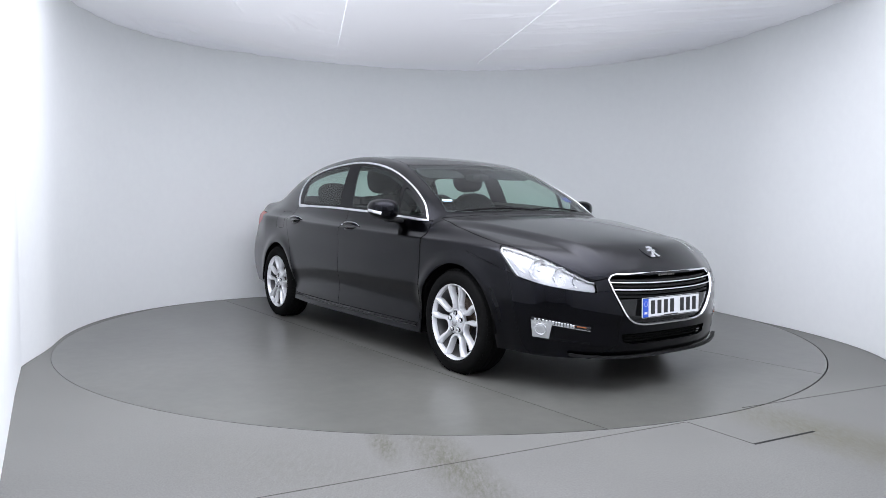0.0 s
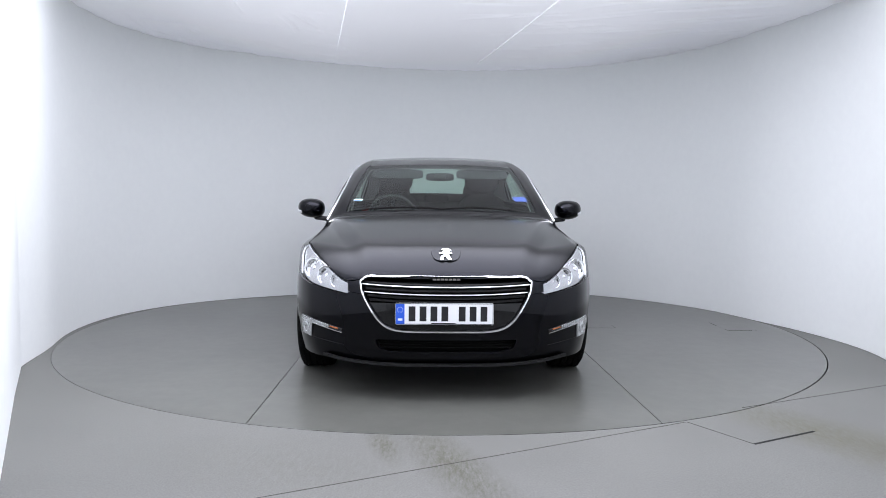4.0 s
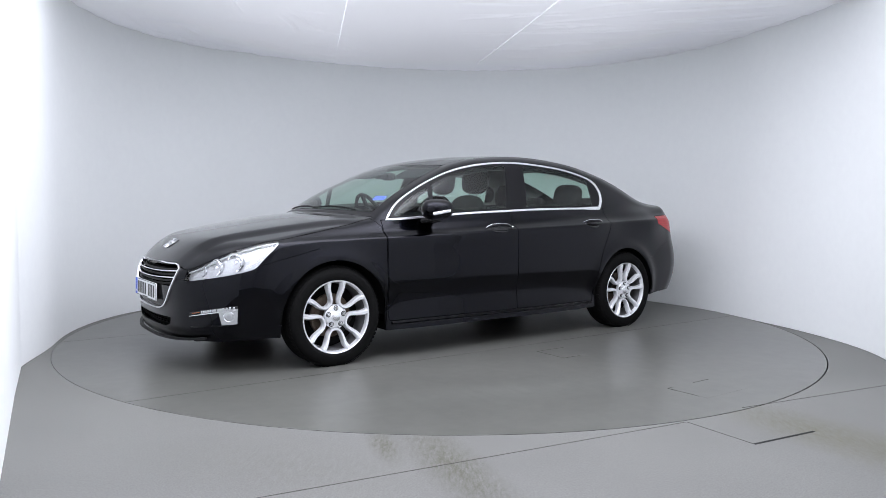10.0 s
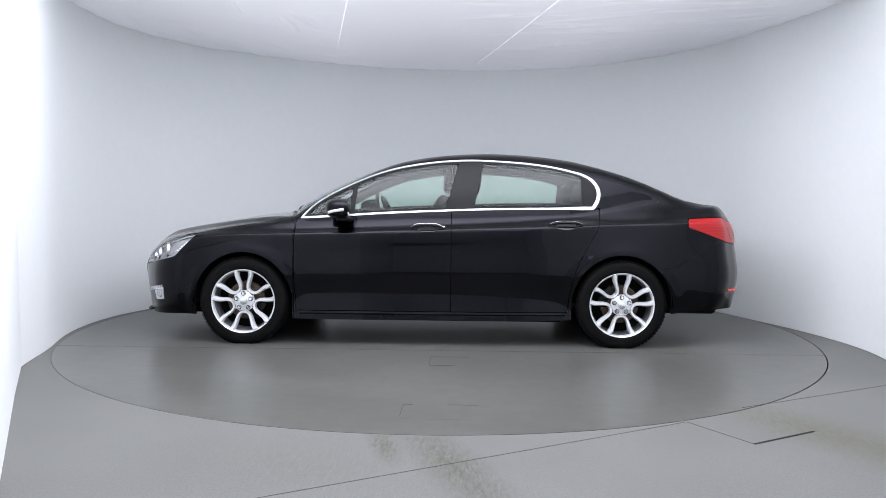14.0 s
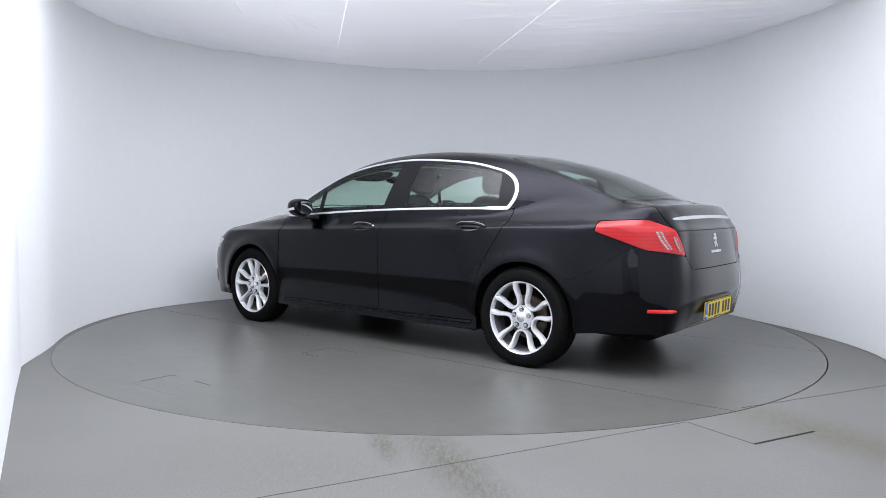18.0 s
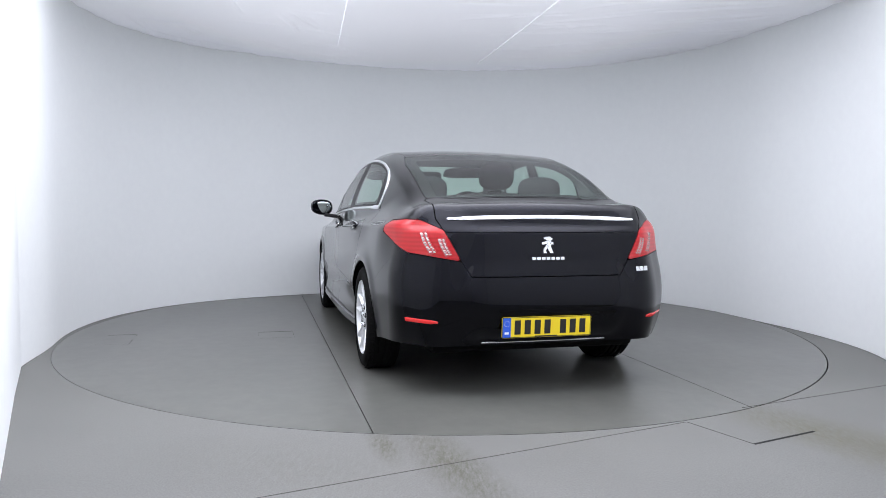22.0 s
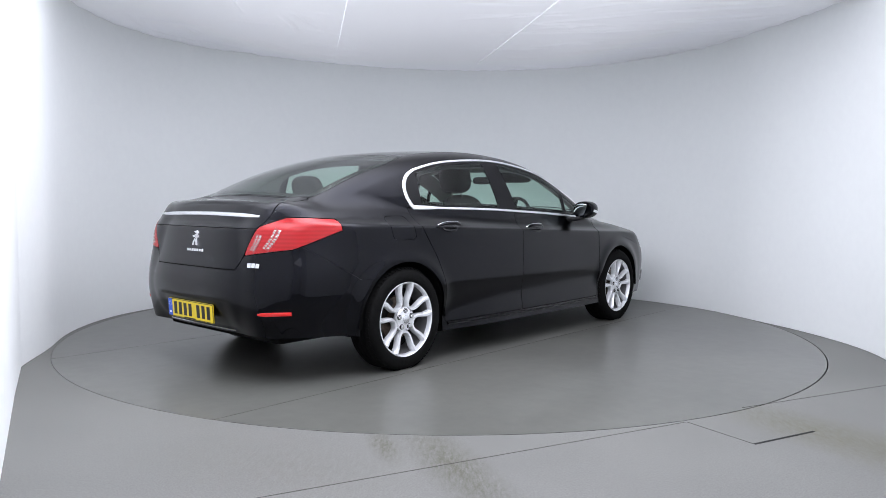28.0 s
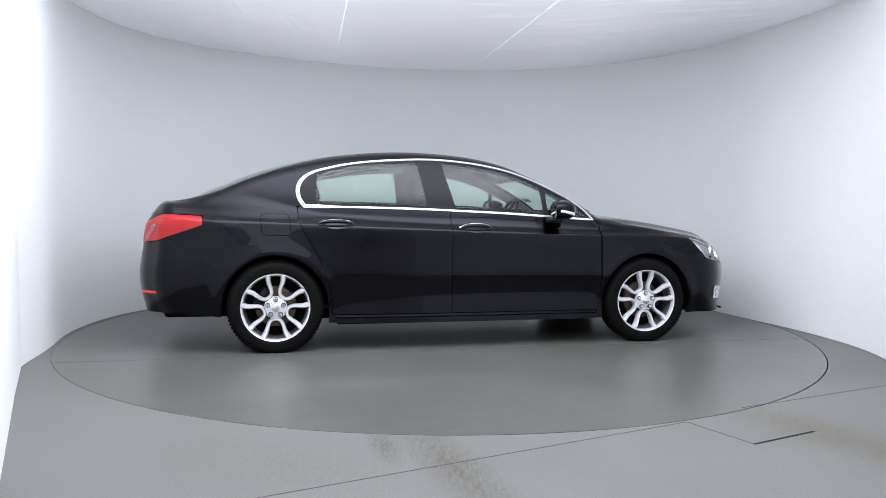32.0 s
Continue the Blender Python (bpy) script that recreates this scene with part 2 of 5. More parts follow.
# ---- the room ----
ROOM_R = natural((-38, 3.36), (-28, 3.38), (-20, 3.33), (-12, 3.23), (-6, 3.14), (1, 3.05), (9, 2.97), (22, 2.955), (35, 2.925), (50, 2.90), (65, 2.81), (90, 2.68), (108, 2.63), (122, 2.645), (136, 2.74), (147, 2.87),
                 (158, 2.97), (172, 3.03), (182, 3.02), (192, 3.0), (201, 3.0), (212, 3.14))
CEIL_Z = 2.675
DISC_R = 2.964


def room_outline(steps=120):
    pts = [(ROOM_R(a) * math.cos(radians(a)), ROOM_R(a) * math.sin(radians(a))) for a in np.linspace(-38, 212, steps)]
    return pts + [(-2.314, -2.335), (-1.20, -4.41), (-1.20, -7.4), (1.20, -7.4), (1.20, -4.7)]


def standing(name, line, mat, thick=0.08, low=0.003):
    """An upright sheet along a line on the floor, thickened away from the room's middle."""
    verts, faces = [], []
    for x, y in line:
        d = math.hypot(x, y)
        ox, oy = x * (1 + thick / d), y * (1 + thick / d)
        verts += [(x, y, low), (x, y, 1.4), (x, y, CEIL_Z + 0.05), (ox, oy, CEIL_Z + 0.05), (ox, oy, low)]
    for k in range(len(line) - 1):
        a, b = 5 * k, 5 * k + 5
        for j in range(5):
            faces.append((a + j, b + j, b + (j + 1) % 5, a + (j + 1) % 5))
    faces += [(0, 1, 2, 3, 4), tuple(len(verts) - 1 - k for k in range(5))]
    ob = new(name, mesh_of(name, verts, faces, mat, True))
    ob.data.set_sharp_from_angle(angle=radians(28))
    return ob


def build_room():
    out = room_outline()
    arc, left, right = out[:120], [out[119], out[120], out[121]], [out[-1], out[0]]
    # the wall hangs just clear of the turning disc
    wall = standing("wall_round", arc, WALL, 0.12)
    tagged(wall, "smooth white painted curved studio wall around the turntable", "wall", kind="structure")
    for name, line in (("wall_left", left), ("wall_right", right)):
        tagged(standing(name, line, WALL, 0.06, 0.0), "flat white painted studio wall beside the camera", "wall", kind="structure")
    # unseen wall, added to close the room and give the paint a pale reflection
    tagged(standing("wall_behind", [out[121], out[122], out[123], out[124]], UNSEEN_WALL, 0.06, 0.0), "unseen white wall added behind the camera to close the room", "wall", kind="structure")
    # ground with the round pit of the turntable
    bm = bmesh.new()
    inner, outer = [], []
    for i in range(180):
        a = 2 * math.pi * i / 180
        # the pit stands a little off the disc's middle, so the joint is widest at one side
        inner.append(bm.verts.new((0.0035 + 2.9705 * math.cos(a), 2.9705 * math.sin(a), 0)))
        outer.append(bm.verts.new((12 * math.cos(a), 12 * math.sin(a), 0)))
    low = [bm.verts.new((v.co.x, v.co.y, -0.12)) for v in inner]
    for i in range(180):
        j = (i + 1) % 180
        bm.faces.new((inner[i], outer[i], outer[j], inner[j]))
        bm.faces.new((low[i], inner[i], inner[j], low[j]))
    bm.faces.new(low)
    ground = part("ground", bm, FLOOR, None, smooth=False)
    tagged(ground, "grey painted concrete studio floor with scuffs and joints", "floor", kind="structure")
    # saw joints across the slab, and the lid of a floor duct with its open slot
    def strip(name, a, b, width, mat, label):
        a, b = Vector((*a, 0)), Vector((*b, 0))
        d = (b - a).normalized()
        n = Vector((-d.y, d.x, 0)) * width / 2
        bm = bmesh.new()
        lo = [bm.verts.new(v + Vector((0, 0, -0.004))) for v in (a - n, b - n, b + n, a + n)]
        hi = [bm.verts.new(v.co + Vector((0, 0, 0.0052))) for v in lo]
        bm.faces.new(hi)
        for i in range(4):
            bm.faces.new((lo[i], lo[(i + 1) % 4], hi[(i + 1) % 4], hi[i]))
        tagged(part(name, bm, mat, ground, smooth=False), label)
    strip("joint", (-1.55, -4.16), (1.21, -2.735), 0.0045, GAP, "fine dark joint in the concrete")
    strip("joint", (1.60, -2.47), (3.05, -1.78), 0.0045, GAP, "fine dark joint in the concrete")
    strip("joint", (1.22, -2.735), (1.41, -3.06), 0.0045, GAP, "fine dark joint in the concrete")
    strip("slot", (1.41, -3.06), (1.775, -2.868), 0.014, SLOT, "open dark slot beside a duct lid")
    return ground


def build_ceiling():
    """One sheet of cloth, sagging a little, with creases pulled towards the wall and two sewn seams."""
    out = np.array(room_outline(520))
    cx, cy, rings = 0.0, -1.2, 250
    creases = [((0.80, 0.62), (2.12, 0.42), 0.020, 0.016), ((0.95, 0.56), (1.95, 0.40), 0.012, -0.010), ((1.56, 1.12), (2.30, 1.02), 0.018, 0.010), ((2.22, 0.26), (2.92, -0.04), 0.018, 0.014), ((1.7, -0.15), (2.4, -0.30), 0.016, 0.010),
               ((-2.85, 0.60), (-2.30, 1.45), 0.022, 0.012), ((-2.44, 1.10), (-1.96, 1.70), 0.020, 0.012), ((-2.70, 0.20), (-2.10, 0.60), 0.020, 0.010), ((-1.9, 0.2), (-1.2, 0.45), 0.020, 0.008), ((0.40, 2.42), (1.30, 2.32), 0.020, 0.012),
               ((-1.6, 1.95), (-0.9, 2.30), 0.020, 0.008), ((1.3, 1.75), (2.0, 1.45), 0.018, 0.008), ((-1.3, -0.2), (-0.9, 0.0), 0.018, 0.006), ((0.1, -0.4), (0.6, -0.42), 0.018, 0.006)]
    f = (np.arange(1, rings + 1) / rings)[:, None, None]
    xy = (np.array([cx, cy]) + (out[None] - np.array([cx, cy])) * f).reshape(-1, 2)
    ff = np.repeat(f.ravel(), len(out))
    z = CEIL_Z - 0.035 * (1 - ff ** 2)
    rng = random.Random(8)
    for k in range(70):
        if k % 3:
            x, y, turn = rng.uniform(0.4, 2.7), rng.uniform(-0.6, 1.9), rng.gauss(-12, 9)
        else:
            x, y = rng.uniform(-2.8, -1.0), rng.uniform(-0.6, 2.0)
            turn = math.degrees(math.atan2(-x, y)) + rng.gauss(0, 12)
        l = rng.uniform(0.18, 0.55)
        dx, dy = math.cos(radians(turn)) * l, math.sin(radians(turn)) * l
        creases.append(((x - dx, y - dy), (x + dx, y + dy), rng.uniform(0.014, 0.026), rng.choice((-1, 1)) * rng.uniform(0.003, 0.009)))
    for a, b, w, h in creases:
        a, b = np.array(a), np.array(b)
        d = b - a
        t = np.clip(((xy - a) @ d) / (d @ d), 0, 1)
        # each crease bends a little on its way
        across = (xy - a) @ np.array([-d[1], d[0]]) / np.linalg.norm(d) - 0.03 * np.sin(math.pi * t) * (1 if h > 0 else -1)
        past = np.maximum(np.abs(((xy - a) @ d) / (d @ d) - 0.5) - 0.5, 0) * np.linalg.norm(d)
        z += 2.3 * h * np.exp(-(np.hypot(across, past) / w) ** 2) * np.sin(math.pi * np.clip(t, 0.02, 0.98))
    # puckers where the cloth is gathered along the wall
    ang = np.arctan2(xy[:, 1], xy[:, 0])
    rim = np.exp(-((1 - ff) * 3.6 / 0.13))
    z += rim * (0.0025 * np.sin(ang * 37 + 2 * np.sin(ang * 5)) + 0.003 * np.sin(ang * 83 + 3 * np.sin(ang * 9))) - 0.006 * np.exp(-(((1 - ff) * 3.6 - 0.10) / 0.05) ** 2)
    verts = np.column_stack([xy, z]).tolist() + [(cx, cy, CEIL_Z - 0.035)]
    n, faces = len(out), []
    for k in range(n):
        faces.append((len(verts) - 1, k, (k + 1) % n))
    for i in range(rings - 1):
        for k in range(n):
            a, b = i * n + k, i * n + (k + 1) % n
            faces.append((a, a + n, b + n, b))
    # the worked cloth hangs over the turntable, a plain length of it over the camera
    at = np.array([verts[f[0]][1] for f in faces])
    faces = [f for f, y in zip(faces, at) if y > -0.76]
    used = sorted({i for f in faces for i in f})
    place = {i: k for k, i in enumerate(used)}
    ob = new("ceiling", mesh_of("ceiling", [verts[i] for i in used], [tuple(place[i] for i in f) for f in faces], CLOTH, True))
    edge = [p for p in room_outline(60) if p[1] < -0.66]
    left = [p for p in edge if p[0] < 0]
    right = [p for p in edge if p[0] > 0]
    right = sorted([p for p in right if p[1] > -4.6], key=lambda p: p[1])
    left = sorted([p for p in left if p[1] > -4.3], key=lambda p: -p[1])
    loop = [(right[-1][0], -0.66)] + right[::-1] + [(1.2, -4.7), (-1.2, -4.41)] + left[::-1] + [(left[0][0], -0.66)]
    # both plain sheets are out of view and carry the added fill glow
    near = new("ceiling_near", mesh_of("ceiling_near", [(x, y, CEIL_Z - 0.037) for x, y in loop], [tuple(range(len(loop)))], NEAR_CLOTH))
    hall = new("ceiling_fill", mesh_of("ceiling_fill", [(x, y, CEIL_Z - 0.037) for x, y in ((1.2, -4.7), (1.2, -7.4), (-1.2, -7.4), (-1.2, -4.41))], [(0, 1, 2, 3)], NEAR_CLOTH))
    tagged(hall, "unseen glowing sheet added over the camera as fill light", "ceiling", kind="structure")
    tagged(near, "unseen white stretched fabric ceiling before the camera with added fill glow", "ceiling", kind="structure")
    tagged(ob, "backlit white stretched fabric ceiling with seams and wrinkles", "ceiling", kind="structure")
    for a, b in (((-0.42, -2.2), (-1.10, 1.50)), ((1.21, -2.2), (0.41, 2.15))):
        bm = bmesh.new()
        a, b = np.array(a), np.array(b)
        d = (b - a) / np.linalg.norm(b - a)
        side = np.array([-d[1], d[0]])
        rows = []
        for t in np.linspace(0, 1, 30):
            q = a + (b - a) * t
            e = min(1.0, np.linalg.norm(q - np.array([cx, cy])) / 3.9)
            zz = CEIL_Z - 0.035 * (1 - e * e) - 0.010
            rows.append([bm.verts.new((*(q + side * o), zz + h)) for o, h in ((-0.006, 0.012), (-0.004, -0.002), (0.004, -0.002), (0.006, 0.012))])
        for r0, r1 in zip(rows, rows[1:]):
            for k in range(3):
                bm.faces.new((r0[k], r0[k + 1], r1[k + 1], r1[k]))
        part("sewn_seam", bm, CLOTH, ob, "sewn hem in the cloth")


def build_turntable():
    """Three boards of a disc with fine gaps between them, and two small hatch lids."""
    root = new("turntable")
    tagged(root, "round grey turntable of three boards set in the floor", "turntable")
    for low, high in ((-DISC_R, -0.994), (-0.989, 1.022), (1.027, DISC_R)):
        a0 = [math.atan2(max(min(v, DISC_R), -DISC_R), math.sqrt(max(DISC_R ** 2 - v * v, 0))) for v in (low, high)]
        right = [(DISC_R * math.cos(t), DISC_R * math.sin(t)) for t in np.linspace(a0[0], a0[1], 70)]
        line = right + [(-x, y) for x, y in right[::-1]]
        keep = [line[0]]
        for q in line[1:]:
            if math.dist(q, keep[-1]) > 1e-4:
                keep.append(q)
        if math.dist(keep[0], keep[-1]) < 1e-4:
            keep.pop()
        bm = bmesh.new()
        f = bm.faces.new([bm.verts.new((x, y, -0.05)) for x, y in keep])
        top = bmesh.ops.extrude_face_region(bm, geom=[f])
        bmesh.ops.translate(bm, verts=[g for g in top["geom"] if isinstance(g, bmesh.types.BMVert)], vec=(0, 0, 0.05))
        part("board", bm, DISC, root, smooth=False)
    for x0, x1, y0, y1 in ((-0.24, 0.03, 1.25, 1.52), (-0.27, 0.13, 2.46, 2.72)):
        bm = bmesh.new()
        box(bm, x0, x1, y0, y1, -0.006, 0.0004)
        lid = part("hatch_lid", bm, DISC, root, smooth=False)
        bm = bmesh.new()
        w = 0.0016
        edges = ((x0, x1, y0 - w, y0), (x0 + 0.1, x1, y1, y1 + w), (x1, x1 + w, y0, y1)) if y0 < 2 else ((x0, x0 + 0.16, y0 - w, y0), (x1 - 0.05, x1, y0 - w, y0), (x1, x1 + w, y0, y1 - 0.05))
        for a, b, c, d in edges:
            box(bm, a, b, c, d, -0.005, 0.0018)
        part("seam", bm, GAP, lid, smooth=False)
    return root


# ---- the car's outer skin: a smooth solid given by its curves ----
AXLE, HUB_Z = 1.4085, 0.322
WIDTH = natural((-2.45, 0.79), (-2.2, 0.833), (-1.9, 0.868), (-1.4, 0.900), (-0.8, 0.910), (0.0, 0.914), (0.8, 0.911), (1.4, 0.909), (1.8, 0.882), (2.05, 0.845), (2.4, 0.76))
FLANK = natural((0.10, -0.085), (0.20, -0.050), (0.32, -0.022), (0.45, -0.005), (0.53, 0.0), (0.65, -0.003), (0.76, -0.007), (0.865, -0.012), (0.887, -0.021), (0.91, -0.050), (0.96, -0.088), (1.03, -0.145), (1.10, -0.22), (1.3, -0.46))
CREASE = natural((-2.4, 0.955), (-1.8, 0.935), (-0.9, 0.900), (0.0, 0.868), (1.0, 0.835), (1.8, 0.80), (2.4, 0.74))
NOSE = natural((0.10, 2.24), (0.20, 2.325), (0.30, 2.348), (0.42, 2.362), (0.52, 2.368), (0.60, 2.356), (0.66, 2.330), (0.74, 2.272), (0.85, 2.17), (1.1, 1.9))
TAIL = natural((0.10, 2.16), (0.25, 2.285), (0.33, 2.345), (0.42, 2.388), (0.52, 2.407), (0.60, 2.402), (0.66, 2.389), (0.70, 2.379), (0.74, 2.368), (0.80, 2.357), (0.88, 2.343), (0.91, 2.334), (0.94, 2.312), (0.98, 2.294), (1.04, 2.268), (1.10, 2.250), (1.3, 2.20))
DECK = natural((2.6, 0.53), (2.45, 0.63), (2.33, 0.71), (2.23, 0.775), (2.13, 0.822), (1.92, 0.877), (1.6, 0.934), (1.31, 0.976), (1.1, 0.99), (0.8, 0.985), (0.2, 1.00), (-0.6, 1.02), (-1.2, 1.035), (-1.7, 1.056), (-2.05, 1.070), (-2.3, 1.076), (-2.6, 1.08))
ROOF = natural((1.45, 0.855), (1.158, 1.006), (1.015, 1.099), (0.825, 1.201), (0.587, 1.304), (0.347, 1.385), (0.107, 1.434), (-0.135, 1.461), (-0.379, 1.473), (-0.624, 1.468), (-0.87, 1.448), (-1.119, 1.416), (-1.37, 1.361), (-1.623, 1.282), (-1.878, 1.177), (-2.084, 1.085), (-2.4, 0.93))
CABIN = natural((0.80, 0.845), (0.95, 0.822), (1.02, 0.803), (1.10, 0.782), (1.20, 0.748), (1.30, 0.705), (1.37, 0.668), (1.45, 0.617), (1.6, 0.50))
TAPER = natural((1.5, -0.05), (1.1, -0.01), (0.7, 0.0), (0.0, 0.005), (-0.6, -0.005), (-1.2, -0.045), (-1.6, -0.095), (-2.0, -0.17), (-2.4, -0.26))


def smax(a, b, k):
    h = np.maximum(k - np.abs(a - b), 0) / k
    return np.maximum(a, b) + h * h * k * 0.25


def smin(a, b, k):
    return -smax(-a, -b, k)


def step(a, b, x):
    t = np.clip((x - a) / (b - a), 0, 1)
    return t * t * (3 - 2 * t)


def skin(p):
    """Below nothing inside the body, above nothing outside, in metres (x forward, y sideways, z up)."""
    x, y, z = p[:, 0], np.abs(p[:, 1]), p[:, 2]
    flare = 0.0
    for ax in (AXLE, -AXLE):
        r = np.hypot(x - ax, z - HUB_Z)
        flare = flare + 0.011 * np.exp(-((r - 0.39) / 0.050) ** 2)
    zc = z - (CREASE(x) - 0.885) * step(0.55, 0.85, z)
    hips = -0.017 * step(0.68, 0.87, zc) * np.exp(-((x - 1.40) / 0.36) ** 2) - 0.036 * step(0.66, 0.88, zc) * np.exp(-((x + 1.45) / 0.34) ** 2)
    side = y - (WIDTH(x) + FLANK(zc) + 0.005 * (step(0.900, 0.884, zc) - step(0.884, 0.70, zc)) * step(1.75, 1.15, x) * step(-2.1, -1.6, x) + flare + hips)
    side = side + 0.16 * np.logaddexp(0, (0.525 - z) / 0.006) * 0.006 * step(1.12, 1.0, np.abs(x)) + 0.042 * step(0.62, 0.88, z) * step(-1.75, -2.2, x)
    nose = x - (NOSE(z) - 0.53 * y ** 2.8)
    pocket = 0.008 * step(0.44, 0.32, y) * step(0.29, 0.325, z) * step(0.50, 0.465, z)
    tail = -x - (TAIL(z) - pocket - 0.48 * y ** 4)
    tail = tail / np.hypot(1, 1.92 * y ** 3)
    nose = nose / np.hypot(1, 1.48 * y ** 1.8)
    crown = (0.065 * y * y + 0.04 * y * y * step(0.6, -0.6, x)) * (1 - 0.55 * step(-1.85, -2.2, x)) + 0.028 * step(1.0, 1.3, x) * step(-0.07, 0.05, y - 0.46 - 0.27 * (2.25 - x))
    deck = (z - (DECK(x) - crown)) * 0.92
    low = 0.14 - z
    body = smax(smax(side, deck, 0.055 + 0.03 * step(-1.2, -1.8, x) - 0.045 * step(-1.9, -2.2, x)), smax(nose, tail, 0.02), 0.085 - 0.035 * step(-1.6, -2.0, x))
    body = smax(body, low, 0.04)
    bow = np.where(x > -0.4, 0.20 * y * y * step(-0.1, 0.7, x), -0.20 * y * y * step(-0.7, -1.3, x))
    top = (z - (ROOF(x + bow) - 0.075 * y * y)) * 0.86
    glass = (y - (CABIN(z) + TAPER(x))) * 0.93
    cabin = smax(top, glass, 0.075)
    cabin = smax(cabin, smax(x - 1.5, -x - 2.3, 0.1), 0.1)
    return smin(body, cabin, 0.022 + 0.10 * step(-1.0, -1.7, x) * step(0.35, 0.6, y))


def slope(p, d=0.0015):
    g = np.stack([skin(p + np.eye(3)[i] * d) - skin(p - np.eye(3)[i] * d) for i in range(3)], 1)
    return g / (2 * d)


def settle(p, turns=3):
    p = p.copy()
    for _ in range(turns):
        g = slope(p)
        p -= (skin(p) / np.maximum((g * g).sum(1), 0.2))[:, None] * g
    return p


def normals(p):
    g = slope(p)
    return g / np.linalg.norm(g, axis=1)[:, None]


def seek(make, start, stop, n=48):
    """The first place along a way, from outside inwards, where the skin is met."""
    a, b = start, stop
    for _ in range(3):
        ts = np.linspace(a, b, n)
        vals = skin(make(ts))
        k = int(np.argmax(vals < 0)) or 1
        a, b = ts[k - 1], ts[k]
    return make(np.full(1, (a + b) / 2))[0]


def on_side(x, z, sign=1):
    p = seek(lambda t: np.stack([t * 0 + x, t, t * 0 + z], 1), 1.1, 0.3)
    return np.array((p[0], p[1] * sign, p[2]))


def on_front(y, z):
    return seek(lambda t: np.stack([t, t * 0 + y, t * 0 + z], 1), 2.6, 1.0)


def on_rear(y, z):
    return seek(lambda t: np.stack([-t, t * 0 + y, t * 0 + z], 1), 2.7, 1.4)


def on_top(x, y):
    return seek(lambda t: np.stack([t * 0 + x, t * 0 + y, t], 1), 1.6, 0.4)


def net(cell=np.array([0.019, 0.0155, 0.0115])):
    """Mesh the half of the skin with y above nothing, as triangles."""
    xs, ys, zs = np.arange(-2.56, 2.48, cell[0]), np.arange(-2.5 * cell[1], 1.0, cell[1]), np.arange(0.09, 1.54, cell[2])
    gx, gy, gz = np.meshgrid(xs, ys, zs, indexing="ij")
    f = skin(np.stack([gx.ravel(), gy.ravel(), gz.ravel()], 1)).reshape(gx.shape)
    s = f < 0
    c = [s[i:len(xs) - 1 + i, j:len(ys) - 1 + j, k:len(zs) - 1 + k] for i in (0, 1) for j in (0, 1) for k in (0, 1)]
    total = sum(a.astype(int) for a in c)
    live = (total > 0) & (total < 8)
    ids = -np.ones(live.shape, int)
    cells = np.argwhere(live)
    ids[live] = np.arange(len(cells))
    acc, cnt = np.zeros((len(cells), 3)), np.zeros(len(cells))
    off = np.array([(i, j, k) for i in (0, 1) for j in (0, 1) for k in (0, 1)])
    for a in range(8):
        for b in range(a + 1, 8):
            if np.abs(off[a] - off[b]).sum() != 1:
                continue
            va = f[tuple((cells + off[a]).T)]
            vb = f[tuple((cells + off[b]).T)]
            m = (va < 0) != (vb < 0)
            t = (va / np.where(m, va - vb, 1))[:, None]
            acc[m] += (off[a] + t * (off[b] - off[a]))[m]
            cnt[m] += 1
    v = (cells + acc / cnt[:, None]) * cell + np.array([xs[0], ys[0], zs[0]])
    v = settle(v)
    quads = []
    for ax in range(3):
        o = np.eye(3, dtype=int)
        u, w = o[(ax + 1) % 3], o[(ax + 2) % 3]
        hi = [slice(1, None) if k == ax else slice(None) for k in range(3)]
        lo = [slice(None, -1) if k == ax else slice(None) for k in range(3)]
        e = np.argwhere(s[tuple(lo)] != s[tuple(hi)])
        inside = s[tuple(e.T)]
        ok = np.all(e - u - w >= 0, 1) & np.all(e < np.array(live.shape), 1)
        e, inside = e[ok], inside[ok]
        q = np.stack([ids[tuple((e - u - w).T)], ids[tuple((e - w).T)], ids[tuple(e.T)], ids[tuple((e - u).T)]], 1)
        q[~inside] = q[~inside][:, ::-1]
        quads.append(q)
    q = np.concatenate(quads)
    q = q[(q >= 0).all(1)]
    return v, np.concatenate([q[:, [0, 1, 2]], q[:, [0, 2, 3]]])


